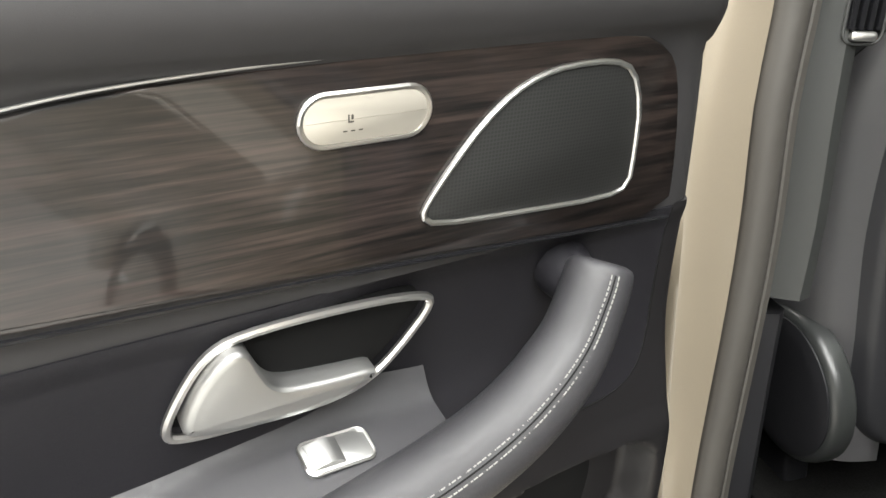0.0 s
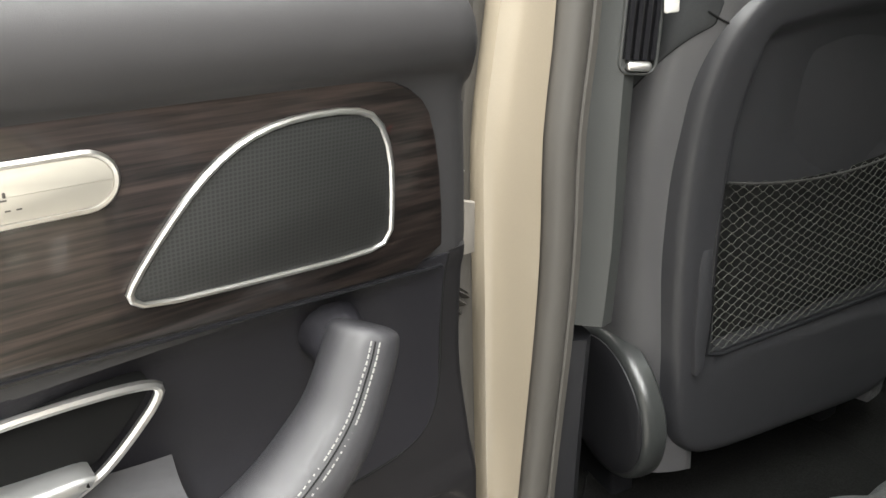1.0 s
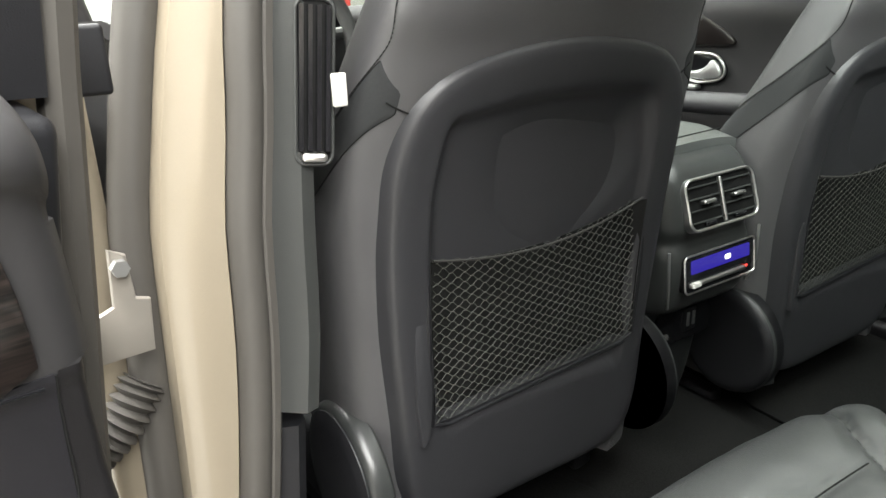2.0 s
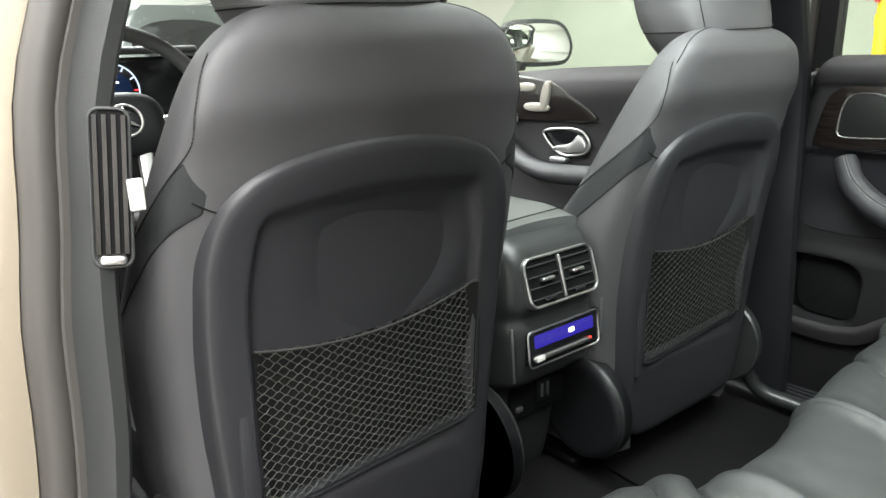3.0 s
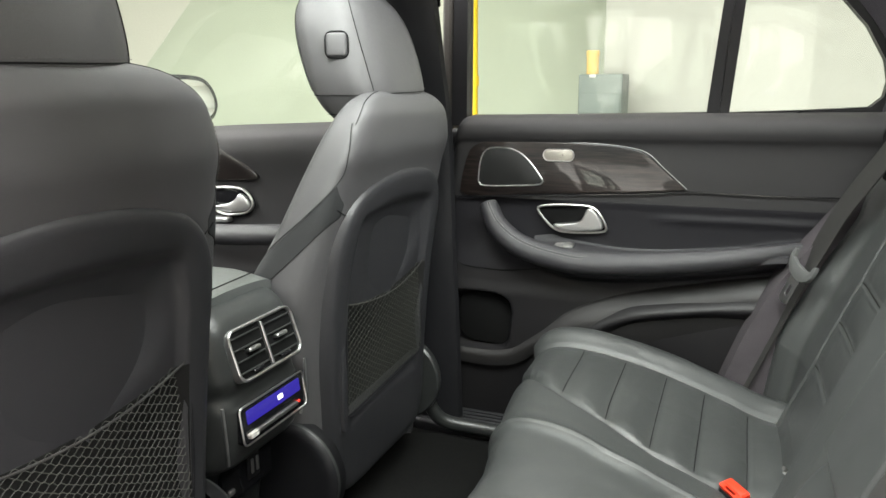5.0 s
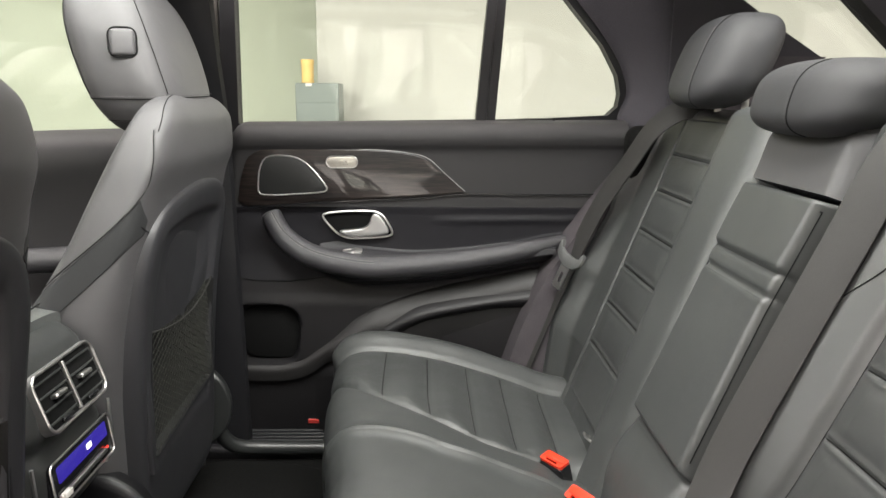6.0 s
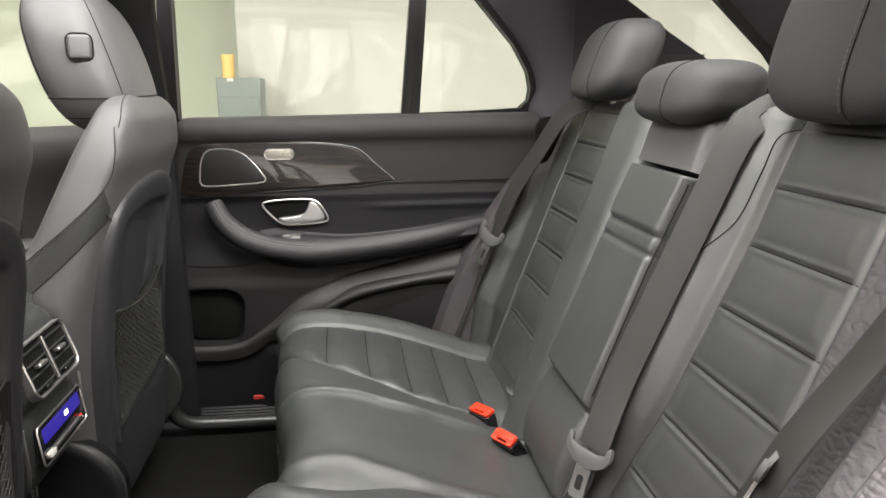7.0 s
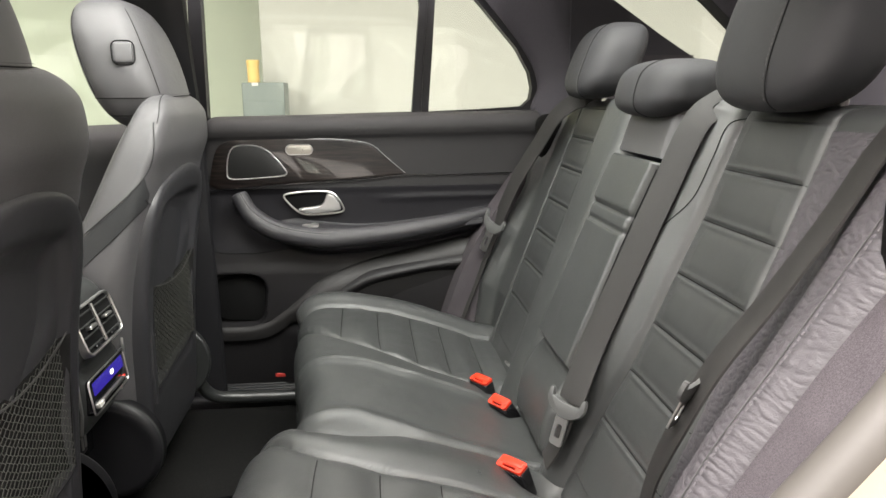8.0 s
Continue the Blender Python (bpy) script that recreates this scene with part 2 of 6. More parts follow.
def spline(pts, n, closed=False):
    """n points at even steps of the parameter on a Catmull-Rom curve."""
    p = [Vector(q) for q in pts]
    m = len(p)
    out = []
    spans = m if closed else m - 1
    for k in range(n):
        s = k / n * spans if closed else k / (n - 1) * spans
        i = min(int(s), spans - 1)
        t = s - i
        if closed:
            a, b, c, d = p[(i - 1) % m], p[i % m], p[(i + 1) % m], p[(i + 2) % m]
        else:
            a, b, c, d = p[max(i - 1, 0)], p[i], p[i + 1], p[min(i + 2, m - 1)]
        out.append(0.5 * ((2 * b) + (c - a) * t + (2 * a - 5 * b + 4 * c - d) * t * t + (3 * b - a - 3 * c + d) * t ** 3))
    return out


def lerp_table(x, table):
    """Piecewise smooth value from rows (x, value), x ascending."""
    if x <= table[0][0]:
        return table[0][1]
    n = len(table)
    for i in range(n - 1):
        (a, va), (b, vb) = table[i], table[i + 1]
        if x > b:
            continue
        g = (vb - va) / (b - a)
        ends = []
        for j in (i, i + 1):
            if j == 0 or j == n - 1:
                ends.append(g if n > 2 else 0.0)
                continue
            g0 = (table[j][1] - table[j - 1][1]) / (table[j][0] - table[j - 1][0])
            g1 = (table[j + 1][1] - table[j][1]) / (table[j + 1][0] - table[j][0])
            ends.append(0.0 if g0 * g1 <= 0 else 2 * g0 * g1 / (g0 + g1))
        h = b - a
        t = (x - a) / h
        return va * (1 + 2 * t) * (1 - t) ** 2 + ends[0] * h * t * (1 - t) ** 2 + vb * t * t * (3 - 2 * t) + ends[1] * h * t * t * (t - 1)
    return table[-1][1]


def loft(rings, closed=True, caps=True):
    n = len(rings[0])
    vs = [Vector(p) for r in rings for p in r]
    fs = []
    for j in range(len(rings) - 1):
        for i in range(n if closed else n - 1):
            a, b = j * n + i, j * n + (i + 1) % n
            fs.append([a, b, b + n, a + n])
    if caps and closed:
        fs.append(list(range(n))[::-1])
        fs.append([(len(rings) - 1) * n + i for i in range(n)])
    return vs, fs


def tube(path, r, n=8, closed=False, flat=1.0, up=None):
    """A tube along a path; r a number or one for each point; flat: thickness across `up` against the width."""
    p = [Vector(q) for q in path]
    m = len(p)
    rs = r if isinstance(r, (list, tuple)) else [r] * m
    rings = []
    ref = Vector(up) if up else None
    prev = None
    for i in range(m):
        d = (p[(i + 1) % m] - p[i - 1]) if closed else (p[min(i + 1, m - 1)] - p[max(i - 1, 0)])
        d.normalize()
        if ref is not None:
            s = d.cross(ref)
        elif prev is None:
            s = d.cross(Vector((0.13, 0.31, 0.94)))
        else:
            s = prev - d * prev.dot(d)
        s.normalize()
        prev = s
        q = s.cross(d)
        rings.append([p[i] + (s * math.cos(2 * math.pi * k / n) + q * (flat * math.sin(2 * math.pi * k / n))) * rs[i] for k in range(n)])
    if closed:
        rings.append(rings[0])
        return loft(rings, True, False)
    return loft(rings)


def offset2(out, d):
    """A closed 2D outline moved inwards by d (outwards when negative)."""
    p = [Vector((q[0], q[1])) for q in out]
    m = len(p)
    area = sum(p[i].x * p[(i + 1) % m].y - p[(i + 1) % m].x * p[i].y for i in range(m))
    sgn = 1 if area > 0 else -1
    res = []
    for i in range(m):
        e = (p[(i + 1) % m] - p[i - 1])
        e.normalize()
        res.append(p[i] + Vector((-e.y, e.x)) * d * sgn)
    return res


def slab(out, w0, w1, bevel=0.002):
    """A plate of closed outline (u, v), from depth w0 to w1 (its face), with a rounded rim; local axes u, w, v."""
    def ring(o, w):
        return [Vector((q[0], w, q[1])) for q in o]
    s = 1 if w1 > w0 else -1
    return loft([ring(out, w0), ring(out, w1 - s * bevel), ring(offset2(out, bevel * 0.35), w1 - s * bevel * 0.3), ring(offset2(out, bevel), w1)])


def ring_plate(inner, outer, w0, w1):
    """A plate with a hole; both outlines have as many points."""
    def r(o, w):
        return [Vector((q[0], w, q[1])) for q in o]
    return loft([r(inner, w0), r(inner, w1), r(outer, w1), r(outer, w0), r(inner, w0)], True, False)


def rrect(cx, cy, sx, sy, r, n=5):
    pts = []
    for qx, qy, a0 in ((1, 1, 0), (-1, 1, 90), (-1, -1, 180), (1, -1, 270)):
        for k in range(n):
            a = radians(a0 + 90 * k / (n - 1))
            pts.append(Vector((cx + qx * (sx / 2 - r) + r * math.cos(a), cy + qy * (sy / 2 - r) + r * math.sin(a))))
    return pts


def rbox(c, s, r=0.01, n=5):
    """A box with rounded edges, axes along the world."""
    r = min(r, min(s) * 0.49)
    rings = []
    for k in range(n):
        a = radians(-90 + 90 * k / (n - 1))
        rings.append((c[2] - s[2] / 2 + r + r * math.sin(a), r * (1 - math.cos(a))))
    for k in range(n):
        a = radians(90 * k / (n - 1))
        rings.append((c[2] + s[2] / 2 - r + r * math.sin(a), r * (1 - math.cos(a))))
    return loft([[Vector((q.x, q.y, z)) for q in rrect(c[0], c[1], s[0] - 2 * i, s[1] - 2 * i, max(r - i, 0.0004), n)] for z, i in rings])


def pillow(c, s, p=3.0, nu=36, nv=20, bend=None):
    """A superellipsoid cushion; bend moves its points."""
    def sp(v, e):
        return math.copysign(abs(v) ** e, v)
    e = 2 / p
    rings = []
    for j in range(1, nv):
        b = math.pi * (j / nv - 0.5)
        rings.append([Vector((c[0] + s[0] / 2 * sp(math.cos(b), e) * sp(math.cos(2 * math.pi * i / nu), e),
                              c[1] + s[1] / 2 * sp(math.cos(b), e) * sp(math.sin(2 * math.pi * i / nu), e),
                              c[2] + s[2] / 2 * sp(math.sin(b), e))) for i in range(nu)])
    if bend:
        rings = [[bend(q) for q in r] for r in rings]
    return loft(rings)


def sheet(f, nu, nv, thick, direction):
    """A grid surface f(s, t), s and t in 0..1, closed into a solid by a copy moved along direction * thick."""
    front = [[f(i / (nu - 1), j / (nv - 1)) for i in range(nu)] for j in range(nv)]
    d = Vector(direction) * thick
    vs = [Vector(q) for r in front for q in r] + [Vector(q) + d for r in front for q in r]
    k = nu * nv
    fs = []
    for j in range(nv - 1):
        for i in range(nu - 1):
            a = j * nu + i
            fs.append([a, a + 1, a + nu + 1, a + nu])
            fs.append([k + a, k + a + nu, k + a + nu + 1, k + a + 1])
    rim = [i for i in range(nu)] + [j * nu + nu - 1 for j in range(1, nv)] + [(nv - 1) * nu + i for i in range(nu - 2, -1, -1)] + [j * nu for j in range(nv - 2, 0, -1)]
    for a, b in zip(rim, rim[1:] + rim[:1]):
        fs.append([a, a + k, b + k, b])
    return vs, fs


def stitches(path, step=0.006, length=0.0038, r=0.0007):
    """Short thread ends along a path."""
    p = [Vector(q) for q in path]
    gs, carry = [], 0.0
    for a, b in zip(p, p[1:]):
        d = (b - a).length
        if d < 1e-6:
            continue
        t = carry
        while t < d:
            m0 = a.lerp(b, t / d)
            m1 = a.lerp(b, min(1.0, (t + length) / d))
            gs.append(tube([m0, m1], r, 4))
            t += step
        carry = t - d
    return join(*gs)


def thing(name, at, label, category, group="", kind=""):
    ob = new(name)
    ob.location = at
    return tagged(ob, label, category, group, kind)


def part(name, geo, material, parent=None, label="", xf=None, angle=38, uv=False):
    """Links geometry as one mesh object under a thing or a part. xf lays local points into the world."""
    vs, fs = geo
    me = bpy.data.meshes.new(name)
    pts = [xf @ Vector(v) for v in vs] if xf else [Vector(v) for v in vs]
    me.from_pydata([tuple(p) for p in pts], [], fs)
    if uv:
        lay = me.uv_layers.new(name="UVMap")
        for lp in me.loops:
            lay.data[lp.index].uv = (vs[lp.vertex_index][0], vs[lp.vertex_index][2])
    bm = bmesh.new()
    bm.from_mesh(me)
    bmesh.ops.recalc_face_normals(bm, faces=bm.faces)
    bm.to_mesh(me)
    bm.free()
    me.materials.append(material)
    me.shade_smooth()
    me.set_sharp_from_angle(angle=radians(angle))
    ob = new(name, me)
    if parent:
        ob.parent = parent
        if parent.type == "EMPTY":
            ob.matrix_parent_inverse = Matrix.Translation(parent.location).inverted()
    if label:
        ob["label"] = label
    return ob


def structure(name, geo, material, label, category, xf=None, angle=38):
    return tagged(part(name, geo, material, None, "", xf, angle), label, category, "", "structure")


def frame_matrix(origin, u, w, v):
    """Local (u, w, v) into the world."""
    m = Matrix.Identity(4)
    for k, a in enumerate((u, w, v)):
        a = Vector(a)
        a.normalize()
        for r in range(3):
            m[r][k] = a[r]
    m.translation = Vector(origin)
    return m


# ---------- the hall ----------
def hall():
    structure("floor", rbox((1.0, 2.0, -0.05), (13.0, 18.0, 0.1), 0.004), CONCRETE, "pale sealed concrete floor of the photo hall", "floor")
    structure("ceiling", rbox((1.0, 2.0, 3.75), (13.0, 18.0, 0.1), 0.004), WALL_WHITE, "plain white ceiling of the photo hall", "ceiling")
    structure("wall_east", rbox((6.6, 2.0, 1.85), (0.1, 18.0, 3.7), 0.004), WALL_GREEN, "pale green painted wall behind the car", "wall")
    structure("wall_west", rbox((-5.5, 2.0, 1.85), (0.1, 18.0, 3.7), 0.004), WALL_WHITE, "plain white wall of the photo hall", "wall")
    structure("wall_north", rbox((1.0, 11.0, 1.85), (13.0, 0.1, 3.7), 0.004), WALL_WHITE, "plain white wall ahead of the car", "wall")
    structure("wall_south", rbox((1.0, -7.0, 1.85), (13.0, 0.1, 3.7), 0.004), WALL_WHITE, "plain white wall behind the car", "wall")
    screen = thing("backdrop_screen", (5.4, -3.0, 0.0), "tall white photo backdrop screen standing beside the car", "backdrop screen")
    part("panel", rbox((5.40, -3.05, 1.5), (0.06, 7.0, 3.0), 0.01), SCREEN, screen)
    for y, z in ((-0.81, 1.206), (-1.874, 1.237)):
        for k in range(3):
            part("print_mark", rbox((5.3695, y - 0.03 + 0.03 * k, z + 0.012 * (k % 2)), (0.002, 0.022, 0.05 - 0.012 * k), 0.0008), MARK, screen, "faint grey mark")
    part("foot_rail", rbox((5.40, -3.05, 0.02), (0.30, 7.0, 0.04), 0.01), WALL_WHITE, screen)
    pipe = thing("sprinkler_pipe", (5.0, 1.47, 0.0), "yellow painted upright pipe with a red valve", "pipe")
    part("riser", tube([(5.0, 1.47, 0.0), (5.0, 1.47, 3.6)], 0.052, 20), YELLOW, pipe)
    part("collar", tube([(5.0, 1.47, 1.28), (5.0, 1.47, 1.36)], 0.062, 20), YELLOW, pipe)
    valve = part("valve", join(tube([(4.94, 1.50, 1.50), (4.88, 1.55, 1.50)], 0.028, 12), tube([(4.93, 1.50, 1.44), (4.93, 1.50, 1.56)], 0.018, 10)), VALVE_RED, pipe, "red valve body")
    part("handwheel", tube([(4.88 + 0.035 * math.cos(a), 1.56 + 0.02 * math.sin(a), 1.50 + 0.04 * math.sin(a)) for a in [2 * math.pi * k / 16 for k in range(16)]], 0.010, 6, True), VALVE_RED, valve)
    part("tag", slab(rrect(0, 0, 0.05, 0.12, 0.01), 0, 0.004), WHITE_PLASTIC, pipe, "white hanging tag", Matrix.Translation((4.92, 1.455, 1.66)))
    cab = thing("tool_cabinet", (5.07, 0.39, 0.0), "grey-green metal cabinet standing by the white screen", "cabinet")
    part("carcass", rbox((5.07, 0.39, 0.68), (0.34, 0.335, 1.36), 0.008), CABINET, cab)
    for z in (0.35, 0.70, 1.05):
        part("drawer_front", rbox((4.895, 0.39, z), (0.014, 0.31, 0.32), 0.004), CABINET, cab)
    part("clip", rbox((4.90, 0.45, 1.345), (0.02, 0.05, 0.025), 0.004), WHITE_PLASTIC, cab)
    box = thing("tan_tub", (5.05, 0.48, 1.362), "tan cardboard tub standing on the metal cabinet", "tub")
    part("body", tube([(5.05, 0.48, 1.362), (5.05, 0.48, 1.50)], 0.048, 16), CARDBOARD, box)
    part("lid", tube([(5.05, 0.48, 1.50), (5.05, 0.48, 1.54)], 0.052, 16), CARDBOARD, box)


def parked_car():
    """A dark estate car standing far ahead."""
    y0 = 7.6
    car = thing("parked_suv", (2.3, y0, 0.0), "dark grey sport utility car parked ahead, seen through the windscreen", "car")
    prof = [(-0.9, 0.35), (-0.95, 0.8), (-0.86, 1.12), (-0.68, 1.55), (-0.5, 1.70), (0.5, 1.70), (0.68, 1.55), (0.86, 1.12), (0.95, 0.8), (0.9, 0.35)]
    rings = []
    for y, k, low in ((-0.05, 0.86, 0.0), (0.0, 0.97, 0.0), (0.6, 1.0, 0.0), (2.6, 1.0, 0.0), (3.2, 1.0, 0.75), (4.4, 0.92, 0.8)):
        rings.append([Vector((2.3 + x * k, y0 + y, min(z, 1.70 - low) if z > 0.9 else z)) for x, z in prof])
    part("body", loft(rings), DARK_PAINT, car)
    glass = chaikin([(1.68, 1.14), (1.80, 1.55), (2.80, 1.55), (2.92, 1.14)], 2)
    part("rear_window", slab([(p.x - 2.3, p.y) for p in glass], 0, -0.02, 0.006), GLOSS, car, "", Matrix.Translation((2.3, y0 - 0.05, 0)))
    for sx in (-0.62, 0.62):
        part("roof_rail", tube([(2.3 + sx, y0 + 0.3, 1.70), (2.3 + sx, y0 + 0.4, 1.76), (2.3 + sx, y0 + 2.2, 1.76), (2.3 + sx, y0 + 2.3, 1.70)], 0.018, 8), ALU, car)
        part("tail_light", rbox((2.3 + sx * 1.2, y0 - 0.03, 1.0), (0.26, 0.06, 0.12), 0.02), VALVE_RED, car, "red tail light")
        for yy in (0.8, 3.4):
            wheel = part("wheel", tube([(2.3 + sx * 1.32, y0 + yy, 0.36), (2.3 + sx * 1.55, y0 + yy, 0.36)], 0.36, 28), RUBBER, car)
            part("rim", tube([(2.3 + sx * 1.54, y0 + yy, 0.36), (2.3 + sx * 1.57, y0 + yy, 0.36)], 0.24, 20), ALU, wheel)


hall()
parked_car()


# ---------- the car's shell ----------
FLOOR = 0.415


def rear_opening():
    return [(-1.02, 1.545), (-1.108, 1.494), (-1.23, 1.412), (-1.335, 1.347), (-1.46, 1.290), (-1.60, 1.262), (-1.515, 1.365), (-1.365, 1.500), (-1.26, 1.575)]


def shell():
    structure("car_floor", rbox((0, 0.25, FLOOR - 0.05), (1.62, 3.2, 0.1), 0.01), CARPET, "black carpeted floor of the car", "carpet")
    hump = [[Vector((x, y, FLOOR + 0.055 * math.exp(-(x / 0.14) ** 4) + 0.002)) for x in [-0.3 + 0.6 * i / 24 for i in range(25)]] for y in (-0.35, 0.25, 1.0)]
    structure("floor_tunnel", loft(hump, False, False), CARPET, "low carpeted hump between the footwells", "carpet")
    # Roof opening and pane are unseen, added to let lamp light in from above.
    hole = rrect(0, -0.35, 0.66, 1.55, 0.08)
    rim = rrect(0, -0.48, 1.26, 3.05, 0.10)
    lie = Matrix(((1, 0, 0, 0), (0, 0, 1, 0), (0, 1, 0, 0), (0, 0, 0, 1)))
    structure("headliner", ring_plate(hole, rim, 1.60, 1.66), HEADLINER, "dark charcoal headliner of the car with an unseen, added roof opening", "headliner", lie)
    structure("firewall", rbox((0, 1.72, 0.75), (1.5, 0.06, 0.75), 0.02), PLASTIC, "dark firewall under the dashboard", "firewall")
    structure("cargo_floor", rbox((0, -1.55, 0.74), (1.30, 0.95, 0.04), 0.01), CARPET, "black carpeted load floor behind the rear seats", "carpet")
    structure("tailgate", rbox((0, -2.05, 0.85), (1.40, 0.08, 0.80), 0.03), PLASTIC, "dark inner trim of the tailgate", "tailgate")
    structure("roof_panel", ring_plate(hole, rim, 1.665, 1.70), PAINT, "champagne painted roof of the car", "roof", lie)
    pane = structure("window_6", slab(offset2(hole, 0.002), 1.680, 1.686, 0.001), ROOF_GLASS, "lightly tinted roof pane, unseen, added to let light in", "roof window", lie)
    for s in (-1, 1):
        # cant rail above the doors
        rail = [(s * 0.66, -1.15, 1.60), (s * 0.655, -0.4, 1.625), (s * 0.65, 0.3, 1.62), (s * 0.66, 0.9, 1.565), (s * 0.70, 1.25, 1.345), (s * 0.745, 1.60, 1.10)]
        structure("trim_rail", tube(spline(rail, 40), 0.046, 10), PLASTIC_GREY if s < 0 else DASH, "dark trimmed roof rail and windscreen pillar", "pillar trim")
        # rear side wall with its quarter window
        inner = rear_opening()
        front = -0.89 if s < 0 else -0.985
        outer = [(front - 0.01, 1.66), (front, 1.52), (front, 1.36), (front, 1.12), (-1.46, 1.10), (-2.02, 1.12), (-2.02, 1.40), (-2.02, 1.66), (-1.30, 1.67)]
        xf = Matrix(((0, 1, 0, s * 0.70), (1, 0, 0, 0), (0, 0, 1, 0), (0, 0, 0, 1)))
        structure("quarter_trim", ring_plate(inner, outer, 0.0, s * 0.07), HEADLINER, "dark cloth trim round the rear quarter window", "pillar trim", xf)
        structure("cargo_side", rbox((s * 0.69, -1.47, 0.90), (0.08, 1.15, 0.62), 0.03), CARPET, "dark carpeted side of the load space", "side trim")
        pane = structure("window_%d" % (3 if s > 0 else 4), slab(rear_opening(), s * 0.052, s * 0.056, 0.001), GLASS, "clear rear quarter window", "window", xf)
        pane.visible_shadow = False
        # sill with a ribbed plate
        structure("door_sill", rbox((s * 0.775, -0.15, FLOOR - 0.02), (0.15, 1.35, 0.10), 0.018), PLASTIC, "dark ribbed door sill", "door sill")
        for k in range(5):
            structure("sill_rib", tube([(s * (0.735 + 0.018 * k), -0.62, FLOOR + 0.031), (s * (0.735 + 0.018 * k), 0.05, FLOOR + 0.031)], 0.004, 6), PLASTIC, "raised rib on the door sill", "door sill")
        structure("rocker_panel", rbox((s * 0.90, 0.1, 0.36), (0.12, 2.6, 0.14), 0.04), PAINT, "champagne painted rocker panel below the doors", "body panel")
    edge = [(1.10, -0.905), (1.19, -0.905), (1.23, -0.910), (1.28, -0.928), (1.33, -0.915), (1.39, -0.880), (1.50, -0.790), (1.58, -0.715), (1.66, -0.66)]

    def c_pillar(a, t):
        z = 1.10 + 0.56 * t
        k = a * a * (3 - 2 * a)
        y0 = lerp_table(z, edge)
        return Vector((0.824 - 0.118 * k - 0.10 * max(0.0, z - 1.42) * (1 - k), y0 + (-0.992 - y0) * a, z))
    structure("c_pillar_trim", sheet(c_pillar, 24, 40, 0.012, (1, 0, 0)), HEADLINER, "dark cloth trim between rear door and quarter window", "pillar trim", None, 70)
    structure("sill_reflector", rbox((0.795, -0.185, 0.472), (0.02, 0.045, 0.013), 0.003), VALVE_RED, "small red plastic cap at the door sill", "cap")


